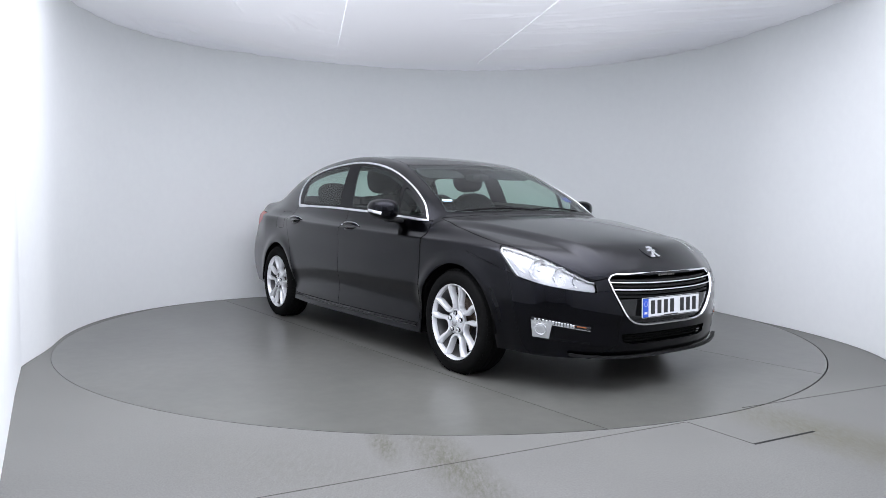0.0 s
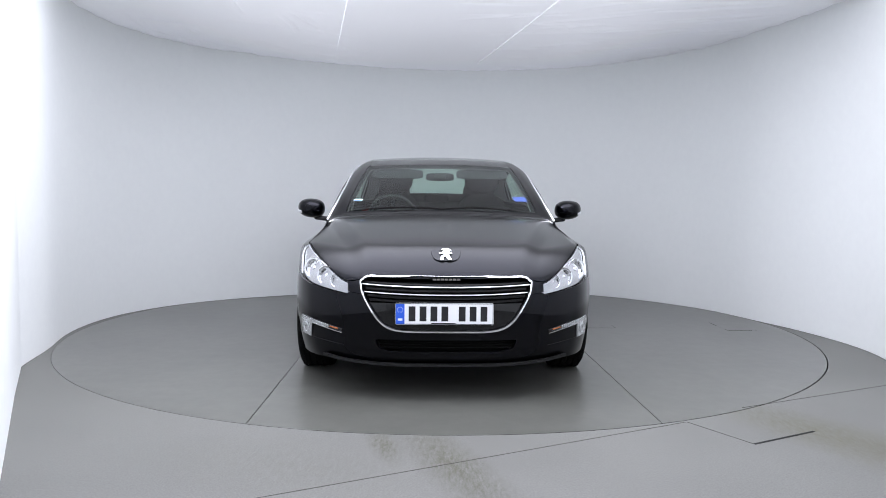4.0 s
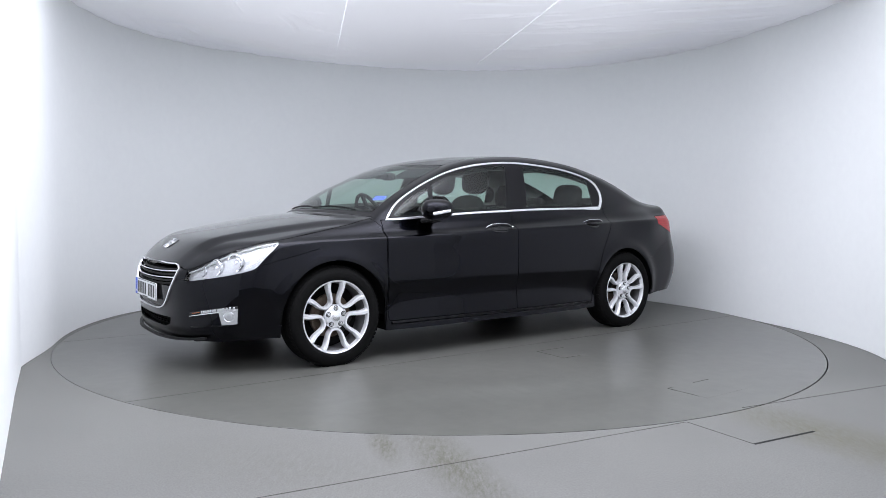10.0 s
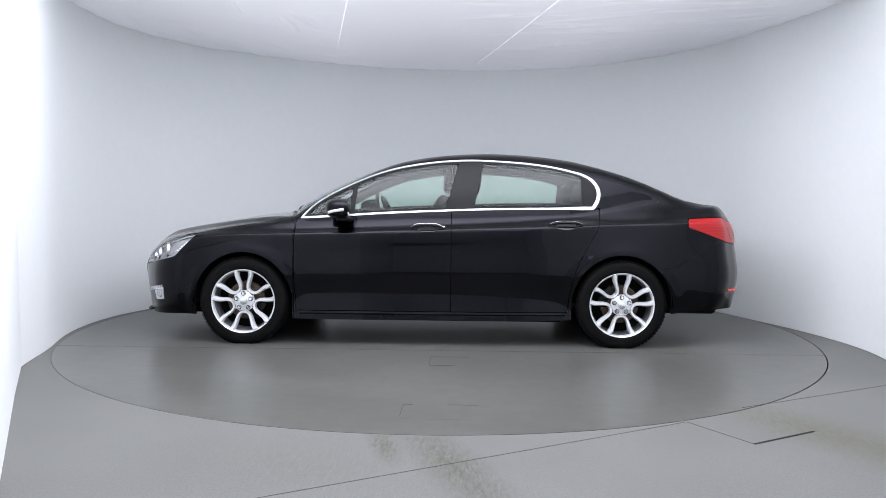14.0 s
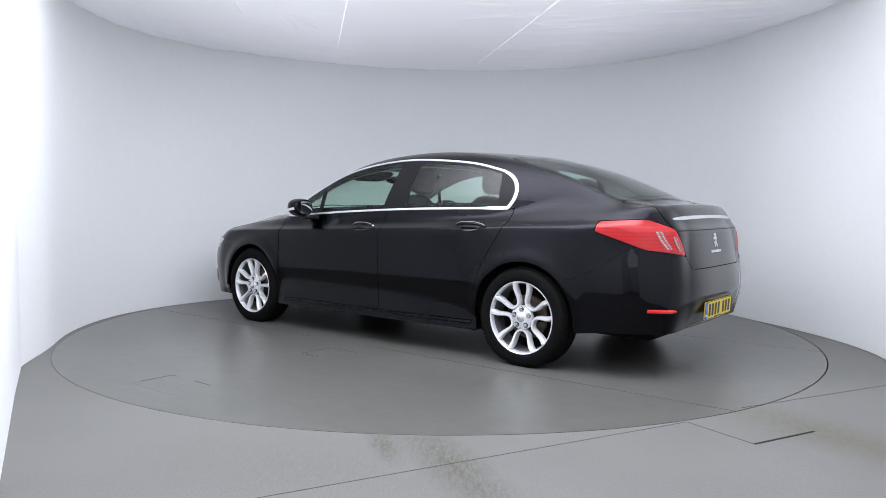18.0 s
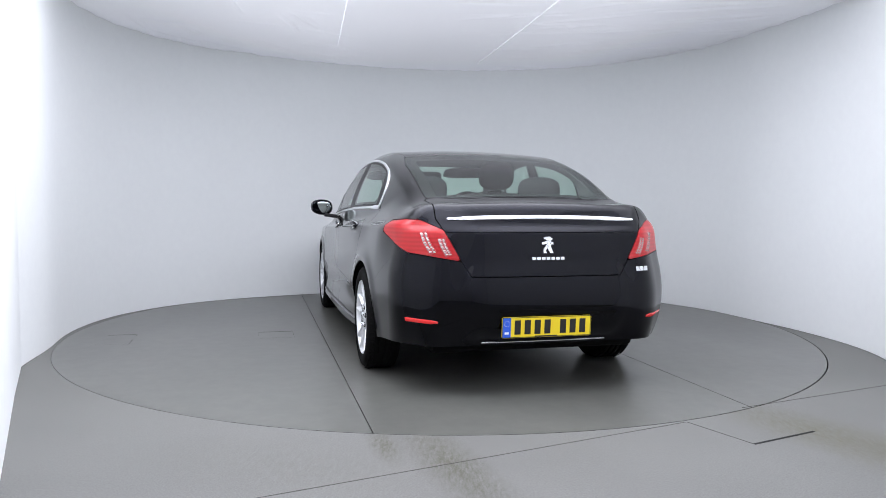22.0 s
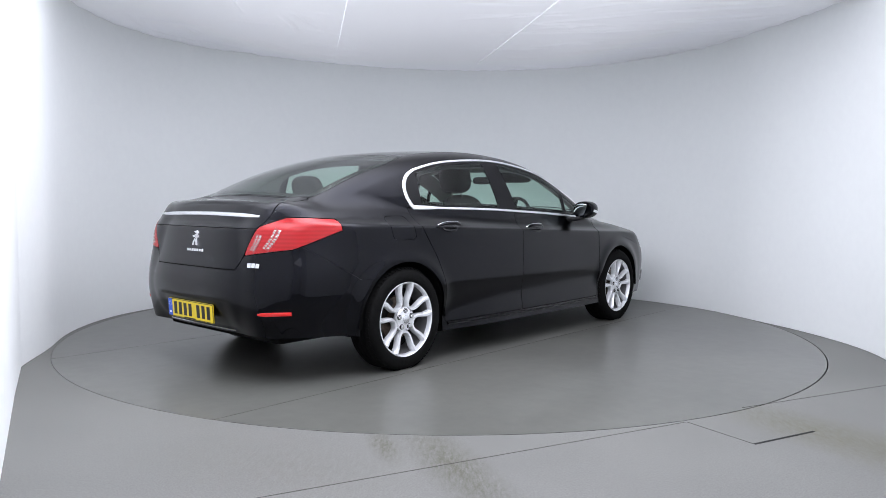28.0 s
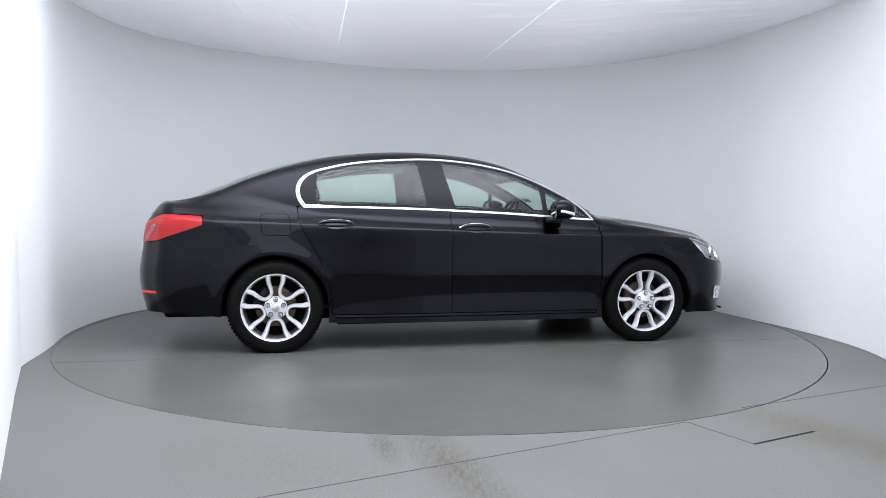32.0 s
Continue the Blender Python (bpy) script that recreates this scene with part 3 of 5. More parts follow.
def clip(mesh, f, level=0.0, below=True):
    """Cut a triangle mesh where f crosses level and keep one side."""
    v, t = mesh
    if not len(t):
        return mesh
    d = (f(v) - level) * (1 if below else -1)
    d = np.where(np.abs(d) < 1e-7, 1e-7, d)
    inn = (d < 0)[t]
    n = inn.sum(1)
    parts = [t[n == 3]]
    extra, base = [], len(v)
    keys = {}

    def cut(a, b):
        k = np.minimum(a, b).astype(np.int64) * (base + 1) + np.maximum(a, b)
        return k
    one, two = t[n == 1], t[n == 2]
    i1 = inn[n == 1].argmax(1)
    i2 = (~inn[n == 2]).argmax(1)
    r1 = np.arange(len(one))
    r2 = np.arange(len(two))
    a, b, c = one[r1, i1], one[r1, (i1 + 1) % 3], one[r1, (i1 + 2) % 3]
    p, q, r = two[r2, i2], two[r2, (i2 + 1) % 3], two[r2, (i2 + 2) % 3]
    k_all = np.concatenate([cut(a, b), cut(a, c), cut(p, q), cut(p, r)])
    if len(k_all):
        uniq, inv = np.unique(k_all, return_inverse=True)
        ea, eb = uniq // (base + 1), uniq % (base + 1)
        w = (d[ea] / (d[ea] - d[eb]))[:, None]
        extra = v[ea] + w * (v[eb] - v[ea])
        inv = inv + base
        s = np.cumsum([0, len(a), len(a), len(p), len(p)])
        ab, ac, pq, pr = (inv[s[i]:s[i + 1]] for i in range(4))
        parts += [np.stack([a, ab, ac], 1), np.stack([pq, q, r], 1), np.stack([pq, r, pr], 1)]
        v = np.concatenate([v, extra])
    t = np.concatenate(parts)
    used = np.unique(t)
    remap = np.zeros(len(v), int)
    remap[used] = np.arange(len(used))
    return v[used], remap[t]


def split(mesh, f, gap=0.0025):
    return clip(mesh, f, -gap, True), clip(mesh, f, gap, False)


def edges_of(t):
    e = np.concatenate([t[:, [0, 1]], t[:, [1, 2]], t[:, [2, 0]]])
    k = np.sort(e, 1)
    _, inv, cnt = np.unique(k[:, 0].astype(np.int64) * (t.max() + 1) + k[:, 1], return_inverse=True, return_counts=True)
    return e[cnt[inv] == 1]


def both(mesh):
    """A half and its mirror image in one, joined along the middle."""
    v, t = mesh
    w = v * np.array([1, -1, 1])
    mid = np.abs(v[:, 1]) < 1e-5
    ids = np.where(mid, np.arange(len(v)), np.cumsum(~mid) - 1 + len(v))
    return np.concatenate([v, w[~mid]]), np.concatenate([t, ids[t][:, ::-1]])


def flip(mesh):
    v, t = mesh
    return v * np.array([1, -1, 1]), t[:, ::-1]


def panel(name, mesh, mat, parent, label="", thick=0.014, lift=0.0):
    """A sheet of the skin as a part: true normals outside, its rim turned inwards."""
    v, t = mesh
    if not len(t):
        return None
    v = settle(v, 2) if lift is not None else v
    n = normals(v)
    if lift:
        v = v + n * lift
    e = edges_of(t)
    e = e[~((np.abs(v[e[:, 0], 1]) < 1e-4) & (np.abs(v[e[:, 1], 1]) < 1e-4))] if len(e) else e
    nv = len(v)
    a, b = e[:, 0], e[:, 1]
    rim_v = np.concatenate([v[a], v[b], v[b] - n[b] * thick, v[a] - n[a] * thick])
    k = len(e)
    r = np.arange(k)
    quads = np.stack([nv + r + k, nv + r, nv + r + 3 * k, nv + r + 2 * k], 1)
    me = bpy.data.meshes.new(name)
    faces = t.tolist() + (quads.tolist() if thick else [])
    me.from_pydata((np.concatenate([v, rim_v]) if thick else v).tolist(), [], faces)
    me.polygons.foreach_set("use_smooth", [True] * len(me.polygons))
    ln = np.zeros((len(me.loops), 3))
    nt = 3 * len(t)
    ln[:nt] = n[t.ravel()]
    if thick and k:
        q = np.concatenate([v, rim_v])[quads]
        fn = np.cross(q[:, 1] - q[:, 0], q[:, 3] - q[:, 0])
        fn /= np.maximum(np.linalg.norm(fn, axis=1), 1e-12)[:, None]
        ln[nt:] = np.repeat(fn, 4, 0)
    me.normals_split_custom_set(ln.tolist())
    return part(name, me, mat, parent, label)


def sweep(path, mat_normals, section, closed=False, scale=None):
    """Carry a section of (across, out) points along a path that lies on the skin."""
    p, n = np.asarray(path), np.asarray(mat_normals)
    m = len(p)
    if closed:
        tan = np.roll(p, -1, 0) - np.roll(p, 1, 0)
    else:
        tan = np.gradient(p, axis=0)
    tan /= np.linalg.norm(tan, axis=1)[:, None]
    across = np.cross(n, tan)
    across /= np.linalg.norm(across, axis=1)[:, None]
    bm = bmesh.new()
    rings = []
    for i in range(m):
        s = 1.0 if scale is None else scale[i]
        rings.append([bm.verts.new(p[i] + across[i] * (a * s) + n[i] * o) for a, o in section])
    k = len(section)
    for i in range(m if closed else m - 1):
        a, b = rings[i], rings[(i + 1) % m]
        for j in range(k):
            bm.faces.new((a[j], a[(j + 1) % k], b[(j + 1) % k], b[j]))
    if not closed:
        bm.faces.new(rings[0])
        bm.faces.new(rings[-1][::-1])
    return bm


def ribbon(width, out):
    w = width / 2
    return [(-w, -0.004), (-w, out * 0.55), (-w * 0.7, out), (w * 0.7, out), (w, out * 0.55), (w, -0.004)]


def smooth_path(keys, n, closed=False):
    """A smooth line through two-number keys, spaced by length."""
    k = np.array(keys, float)
    if closed:
        k = np.concatenate([k[-3:], k, k[:3]])
    d = np.concatenate([[0], np.cumsum(np.linalg.norm(np.diff(k, axis=0), axis=1))])
    fx, fy = natural(*zip(d, k[:, 0])), natural(*zip(d, k[:, 1]))
    a, b = (d[3], d[-3]) if closed else (d[0], d[-1])
    q = np.linspace(a, b, n, endpoint=not closed)
    return np.stack([fx(q), fy(q)], 1)


def inside_of(poly):
    """Signed distance to a closed line in two dimensions, below nothing inside."""
    poly = np.asarray(poly)

    def at(px, py):
        best = np.full(len(px), 1e9)
        odd = np.zeros(len(px), bool)
        for (ax, ay), (bx, by) in zip(poly, np.roll(poly, -1, 0)):
            ex, ey = bx - ax, by - ay
            t = np.clip(((px - ax) * ex + (py - ay) * ey) / (ex * ex + ey * ey + 1e-12), 0, 1)
            best = np.minimum(best, np.hypot(px - ax - t * ex, py - ay - t * ey))
            hit = ((ay > py) != (by > py)) & (px < (bx - ax) * (py - ay) / (by - ay + 1e-12) + ax)
            odd ^= hit
        return np.where(odd, -best, best)
    return at


# outlines on the body, as seen from the side or from one end
DAYLIGHT = np.concatenate([
    smooth_path([(0.985, 0.948), (0.905, 1.034), (0.779, 1.120), (0.57, 1.224), (0.36, 1.303), (0.146, 1.352), (-0.07, 1.380), (-0.308, 1.391), (-0.505, 1.384), (-0.726, 1.367), (-0.945, 1.335), (-1.12, 1.292)], 60)[:-1],
    smooth_path([(-1.12, 1.292), (-1.205, 1.245), (-1.250, 1.170), (-1.243, 1.095), (-1.205, 1.035)], 22)[:-1],
    smooth_path([(-1.205, 1.035), (-0.932, 1.031), (-0.278, 1.017), (-0.063, 1.008), (0.363, 0.988), (0.784, 0.960), (0.985, 0.948)], 50)[:-1]])
DOOR_REAR = natural((1.10, -1.262), (0.993, -1.253), (0.916, -1.237), (0.735, -1.14), (0.585, -1.069), (0.434, -1.028), (0.28, -1.01), (0.1, -1.0))
BELT = natural((0.985, 0.948), (0.784, 0.960), (0.363, 0.988), (-0.063, 1.008), (-0.278, 1.017), (-0.932, 1.031), (-1.26, 1.037))
BONNET_LOW = natural((0.0, 0.662), (0.30, 0.660), (0.46, 0.652), (0.52, 0.640), (0.60, 0.668), (0.70, 0.745), (0.80, 0.820), (0.90, 0.90))
BONNET_SIDE = natural((2.4, 0.90), (1.95, 0.85), (1.75, 0.815), (1.5, 0.795), (1.3, 0.770), (1.1, 0.745))
X_B = -0.142


def col(p, i):
    return np.abs(p[:, 1]) if i == 1 else p[:, i]


def f_arch(p):
    up = np.maximum(p[:, 2] - HUB_Z, 0)
    r = np.minimum(np.hypot(p[:, 0] - AXLE, up), np.hypot(p[:, 0] + AXLE, up))
    return np.where(col(p, 1) > 0.45, r - 0.370, 1.0)


FOOT = natural((2.4, 0.195), (2.2, 0.20), (1.95, 0.215), (1.75, 0.215), (1.05, 0.20), (0.0, 0.20), (-1.0, 0.205), (-1.78, 0.258), (-2.0, 0.280), (-2.25, 0.285), (-2.45, 0.29))


def f_foot(p):
    return p[:, 2] - FOOT(p[:, 0])


def f_screen(p):
    x, y, z = p[:, 0], col(p, 1), p[:, 2]
    f = np.maximum(x - (1.14 - 0.26 * y * y), 0.40 - 0.20 * y * y - x)
    f = np.maximum(f, y - (0.585 + 0.16 * (x - 0.45)))
    return np.maximum(f, 0.97 - z)


def f_rear_glass(p):
    x, y, z = p[:, 0], col(p, 1), p[:, 2]
    f = np.maximum(x - (-1.18 + 0.20 * y * y), -2.03 + 0.20 * y * y - x)
    return np.maximum(f, y - np.minimum(0.575 - 0.18 * (x + 1.2), 0.60))


_daylight = inside_of(DAYLIGHT)


def f_daylight(p):
    return np.where(col(p, 1) > 0.4, _daylight(p[:, 0], p[:, 2]), 1.0)


def f_bonnet(p):
    x, y, z = p[:, 0], col(p, 1), p[:, 2]
    f = np.maximum(BONNET_LOW(y) - z, y - BONNET_SIDE(x))
    return np.where(x > 0.9, np.maximum(f, 1.18 - 0.24 * y * y - x), 1.0)


def f_headlamp(p):
    x, y, z = p[:, 0], col(p, 1), p[:, 2]
    f = np.maximum(0.655 - 0.25 * (x - 1.934) - z, z - (BONNET_LOW(y) - 0.008))
    f = np.maximum(f, 1.934 - (z - 0.659) - x)
    return np.where(x > 1.6, np.maximum(f, 0.535 - y), 1.0)


def f_tail_lamp(p):
    x, y, z = p[:, 0], col(p, 1), p[:, 2]
    low = 0.75 + 0.16 * (y - 0.49) + 0.31 * np.maximum(x + 2.2, 0)
    high = np.minimum(0.975 - 0.05 * np.maximum(x + 2.1, 0), 0.914 + 0.50 * (y - 0.57))
    f = np.maximum(low - z, z - high)
    f = np.maximum(f, 0.49 + (z - 0.75) * 0.55 - y)
    return np.where(x < -1.6, np.maximum(f, x + 1.905 - 0.12 * (0.96 - z)), 1.0)


def f_boot(p):
    x, y, z = p[:, 0], col(p, 1), p[:, 2]
    side = np.where(z < 0.75, 0.44 + (z - 0.668) * 0.62, 0.49 + (z - 0.75) * 0.55)
    side = np.minimum(side, 0.615)
    f = np.maximum(y - side, 0.668 - z)
    return np.where(x < -1.7, np.maximum(f, x + 2.045 - 0.20 * y * y), 1.0)


def f_grille(p):
    x, y, z = p[:, 0], col(p, 1), p[:, 2]
    side = natural((0.66, 0.462), (0.60, 0.450), (0.52, 0.415), (0.44, 0.365), (0.40, 0.315), (0.38, 0.26))(z)
    return np.where(x > 1.9, np.maximum(np.maximum(y - side, 0.383 - z), z - 0.672), 1.0)


def f_intake(p):
    x, y, z = p[:, 0], col(p, 1), p[:, 2]
    return np.where(x > 1.9, np.maximum(np.maximum(0.268 + 0.25 * np.maximum(y - 0.3, 0) - z, z - 0.330), y - (0.36 + 0.4 * (z - 0.27))), 1.0)


def f_front_door(p):
    x, y, z = p[:, 0], col(p, 1), p[:, 2]
    f = np.maximum(np.maximum(x - 1.024 + 0.05 * np.maximum(0.5 - z, 0), X_B - x), np.maximum(0.262 - z, z - BELT(x)))
    return np.where(y > 0.5, f, 1.0)


def f_rear_door(p):
    x, y, z = p[:, 0], col(p, 1), p[:, 2]
    f = np.maximum(np.maximum(x - X_B, DOOR_REAR(z) - x), np.maximum(0.262 - z, z - BELT(x)))
    return np.where(y > 0.5, f, 1.0)


def f_front_bumper(p):
    x, y, z = p[:, 0], col(p, 1), p[:, 2]
    return np.where(x > 1.5, np.maximum(z - (0.655 - 0.25 * (x - 1.934)) - 0.012, 0.0 * x - 1), 1.0)


def f_rear_bumper(p):
    x, y, z = p[:, 0], col(p, 1), p[:, 2]
    f = z - np.where(x > -2.16, 0.60 + 0.55 * np.clip(-x - 1.78, 0, 0.38), 0.9)
    return np.where(x < -1.5, np.maximum(f, x + 1.70), 1.0)


def f_roof(p):
    x, y, z = p[:, 0], col(p, 1), p[:, 2]
    return np.where(z > 1.2, np.maximum(np.maximum(y - 0.555, x - 0.44 + 0.24 * y * y), -1.20 + 0.2 * y * y - x), 1.0)


def f_fender(p):
    x, y, z = p[:, 0], col(p, 1), p[:, 2]
    return np.maximum(1.031 + 0.9 * np.maximum(z - 0.90, 0) - x, -1.0 + 0 * y)


def f_quarter(p):
    return np.where(p[:, 0] < 0, p[:, 0] - DOOR_REAR(p[:, 2]) - 0.003, 1.0)


# ---- the car, part by part ----
def f_front_pane(p):
    x, z = p[:, 0], p[:, 2]
    rear = -0.095 - 0.29 * (z - 1.02)
    fore = 0.585 - 0.10 * (z - 1.0)
    return np.maximum(np.maximum(rear - x, x - fore), _daylight(x, z) + 0.022)


def f_sail_pane(p):
    x, z = p[:, 0], p[:, 2]
    return np.maximum(0.622 - 0.10 * (z - 1.0) - x, _daylight(x, z) + 0.022)


def f_rear_pane(p):
    x, z = p[:, 0], p[:, 2]
    return np.maximum(np.maximum(-1.125 + 0.03 * (z - 1.02) - x, x - (-0.312 - 0.19 * (z - 1.02))), _daylight(x, z) + 0.022)


def frame_matrix(at, out, up=(0, 0, 1)):
    """A pose whose z looks out and whose y leans up."""
    z = Vector(out).normalized()
    x = Vector(up).cross(z).normalized()
    y = z.cross(x)
    m = Matrix((x, y, z)).transposed().to_4x4()
    m.translation = Vector(at)
    return m


def moved(bm, m):
    bmesh.ops.transform(bm, matrix=m, verts=bm.verts)
    return bm


def blob(bm, sx, sy, sz, p=2.5, n=20):
    """A rounded cushion: a superellipsoid."""
    made = bmesh.ops.create_uvsphere(bm, u_segments=n * 2, v_segments=n, radius=1)["verts"]
    for v in made:
        c = v.co
        k = (abs(c.x) ** p + abs(c.y) ** p + abs(c.z) ** p) ** (-1 / p)
        v.co = Vector((c.x * sx, c.y * sy, c.z * sz)) * k
    return made


def sheet(points, thick=0.004):
    """A flat thin plate from an outline in x and y."""
    bm = bmesh.new()
    f = bm.faces.new([bm.verts.new((x, y, 0)) for x, y in points])
    top = bmesh.ops.extrude_face_region(bm, geom=[f])
    bmesh.ops.translate(bm, verts=[g for g in top["geom"] if isinstance(g, bmesh.types.BMVert)], vec=(0, 0, thick))
    return bm


def rounded(w, h, r, n=5):
    pts = []
    for cx, cy, a0 in ((w / 2 - r, h / 2 - r, 0), (-w / 2 + r, h / 2 - r, 90), (-w / 2 + r, -h / 2 + r, 180), (w / 2 - r, -h / 2 + r, 270)):
        for i in range(n + 1):
            a = radians(a0 + 90 * i / n)
            pts.append((cx + r * math.cos(a), cy + r * math.sin(a)))
    return pts


def along(points, section, closed=False, lift=0.0, scale=None):
    p = np.array(points)
    n = normals(p)
    return sweep(p + n * lift, n, section, closed, scale)


def number_plate(car, at, out, face, label):
    m = frame_matrix(at, out)
    plate = part("number_plate", moved(sheet(rounded(0.524, 0.115, 0.008), 0.006), m), face, car, label)
    band = part("plate_band", moved(sheet([(-0.258, -0.053), (-0.212, -0.053), (-0.212, 0.053), (-0.258, 0.053)], 0.0015), m @ pose(0, 0, 0.006)), BLUE_PLATE, plate, "blue plate band")
    bm = bmesh.new()
    for i in range(12):
        a = 2 * math.pi * i / 12
        box(bm, -0.235 + 0.014 * math.cos(a) - 0.0015, -0.235 + 0.014 * math.cos(a) + 0.0015, 0.022 + 0.014 * math.sin(a) - 0.0015, 0.022 + 0.014 * math.sin(a) + 0.0015, 0, 0.0006)
    box(bm, -0.247, -0.223, -0.036, -0.024, 0, 0.0006)
    part("band_mark", moved(bm, m @ pose(0, 0, 0.0076)), WHITE_PLATE, plate, smooth=False)
    for i, u in enumerate((-0.172, -0.114, -0.056, 0.002, 0.094, 0.152, 0.210)):
        bm = bmesh.new()
        box(bm, u - 0.018, u + 0.018, -0.039, 0.040, 0, 0.0012, 0.0005, 1)
        part("plate_bar", moved(bm, m @ pose(0, 0, 0.006)), INK, plate, smooth=False)
    bm = bmesh.new()
    box(bm, -0.07, 0.06, -0.053, -0.048, 0, 0.0008)
    part("maker_bar", moved(bm, m @ pose(0, 0, 0.006)), INK, plate, smooth=False)
    bm = bmesh.new()
    for w, h, x, y in ((0.52, 0.0035, 0, 0.0545), (0.52, 0.0035, 0, -0.0545), (0.0035, 0.111, 0.2585, 0), (0.0035, 0.111, -0.2585, 0)):
        box(bm, x - w / 2, x + w / 2, y - h / 2, y + h / 2, 0, 0.0007)
    part("plate_border", moved(bm, m @ pose(0, 0, 0.006)), INK, plate, smooth=False)
    return plate


def emblem(parent, at, out, size, mat):
    """A plain chrome badge: an upright body with a raised arm and a spread foot, as simple shapes."""
    k = size
    bm = bmesh.new()
    for pts in ([(-0.30, 0.42), (0.10, 0.50), (0.30, 0.36), (0.12, 0.20), (-0.06, 0.26)], [(-0.06, 0.30), (0.20, 0.22), (0.16, -0.10), (0.30, -0.48), (0.10, -0.48), (-0.10, -0.06)],
                [(-0.08, 0.02), (0.06, -0.06), (-0.16, -0.30), (-0.12, -0.48), (-0.32, -0.48), (-0.30, -0.24)], [(-0.04, 0.24), (-0.02, 0.06), (-0.36, 0.02), (-0.40, 0.14)],
                [(0.12, 0.14), (0.14, 0.02), (0.34, 0.04), (0.30, 0.18)]):
        f = bm.faces.new([bm.verts.new((x * k, y * k, 0)) for x, y in pts])
        top = bmesh.ops.extrude_face_region(bm, geom=[f])
        vs = [g for g in top["geom"] if isinstance(g, bmesh.types.BMVert)]
        bmesh.ops.translate(bm, verts=vs, vec=(0, 0, 0.008))
    return part("badge", moved(bm, frame_matrix(at, out)), mat, parent, "chrome badge")


def letter_bars(parent, name, at, out, widths, height, gap, mat):
    m = frame_matrix(at, out)
    total = sum(widths) + gap * (len(widths) - 1)
    x = -total / 2
    for w in widths:
        bm = bmesh.new()
        box(bm, x, x + w, -height / 2, height / 2, 0, 0.003, 0.0008, 1)
        part(name, moved(bm, m), mat, parent)
        x += w + gap


def build_wheel(car, ax, s):
    m = Matrix.Translation((ax, 0.900 * s, HUB_Z)) @ (pose(0, 0, 0) if s > 0 else pose(0, 0, 0, 0, 0, 180))
    bm = bmesh.new()
    lathe(bm, [(0.2235, -0.034), (0.225, -0.02), (0.231, -0.004), (0.238, 0.0), (0.241, -0.004), (0.241, -0.02), (0.232, -0.03)], 72)
    # ten spokes: pairs spring from each nut and bow apart round five wide rounded openings
    half = smooth_path([(0.0, 0.083), (0.022, 0.087), (0.041, 0.105), (0.053, 0.133), (0.062, 0.163), (0.074, 0.190), (0.090, 0.212)], 18)
    line = np.concatenate([half[::-1] * np.array([-1, 1]), half[1:]])
    for k in range(5):
        a = radians(-90 + 72 * k)
        rings = []
        for i, (u, v) in enumerate(line):
            d = line[min(i + 1, len(line) - 1)] - line[max(i - 1, 0)]
            d = d / np.linalg.norm(d)
            nrm = np.array([-d[1], d[0]])
            r = math.hypot(u, v)
            depth = -0.030 + 0.028 * (r / 0.23) ** 1.5
            wide = 0.0120 + 0.0075 * ((r - 0.08) / 0.15) ** 1.4
            ring = []
            for o, h in ((-1.02, -0.036), (-0.96, -0.012), (-0.45, 0.003), (0.45, 0.003), (0.96, -0.012), (1.02, -0.036)):
                q = np.array([u, v]) + nrm * o * wide
                x, z = q[1] * math.cos(a) - q[0] * math.sin(a), q[1] * math.sin(a) + q[0] * math.cos(a)
                ring.append(bm.verts.new((x, depth + h, z)))
            rings.append(ring)
        for r0, r1 in zip(rings, rings[1:]):
            for j in range(6):
                bm.faces.new((r0[j], r0[(j + 1) % 6], r1[(j + 1) % 6], r1[j]))
        bm.faces.new(rings[0]), bm.faces.new(rings[-1][::-1])
        # web between neighbouring spokes at the hub
        c = radians(-54 + 72 * k)
        q = bmesh.ops.create_cube(bm, size=1, matrix=Matrix.Rotation(-c, 4, "Y") @ Matrix.Translation((0.062, -0.033, 0)) @ Matrix.Diagonal((0.034, 0.022, 0.044, 1)))
    lathe(bm, [(0.0005, -0.010), (0.030, -0.010), (0.034, -0.015), (0.066, -0.020), (0.074, -0.028), (0.074, -0.05), (0.0005, -0.05)], 40)
    wheel = part("wheel", moved(bm, m), ALLOY, car, "silver five twin-spoke alloy wheel", angle=30)
    bm = bmesh.new()
    lathe(bm, [(0.232, -0.205), (0.233, -0.012), (0.241, -0.003), (0.250, 0.004), (0.262, 0.0065), (0.290, 0.006), (0.308, 0.0), (0.318, -0.012), (0.326, -0.028), (0.328, -0.034)], 96)
    for y0 in (0.034, 0.070, 0.108, 0.146):
        y1 = y0 + 0.028
        lathe(bm, [(0.328, -y0), (0.330, -y0 - 0.003), (0.330, -y1), (0.323, -y1 - 0.002), (0.323, -y1 - 0.007)] + ([(0.328, -y1 - 0.010)] if y0 < 0.14 else [(0.32, -0.195), (0.30, -0.205), (0.24, -0.208)]), 96)
    tyre = part("tyre", moved(bm, m), RUBBER, wheel, "black rubber tyre")
    bm = bmesh.new()
    for i in range(72):
        a = 2 * math.pi * i / 72
        q = bmesh.ops.create_cube(bm, size=1, matrix=Matrix.Rotation(-a, 4, "Y") @ Matrix.Translation((0.3295, -0.024, 0)) @ pose(0, 0, 0, 14, 0, 24) @ Matrix.Diagonal((0.004, 0.024, 0.019, 1)))
    part("tread_block", moved(bm, m), RUBBER, wheel, smooth=False)
    bm = bmesh.new()
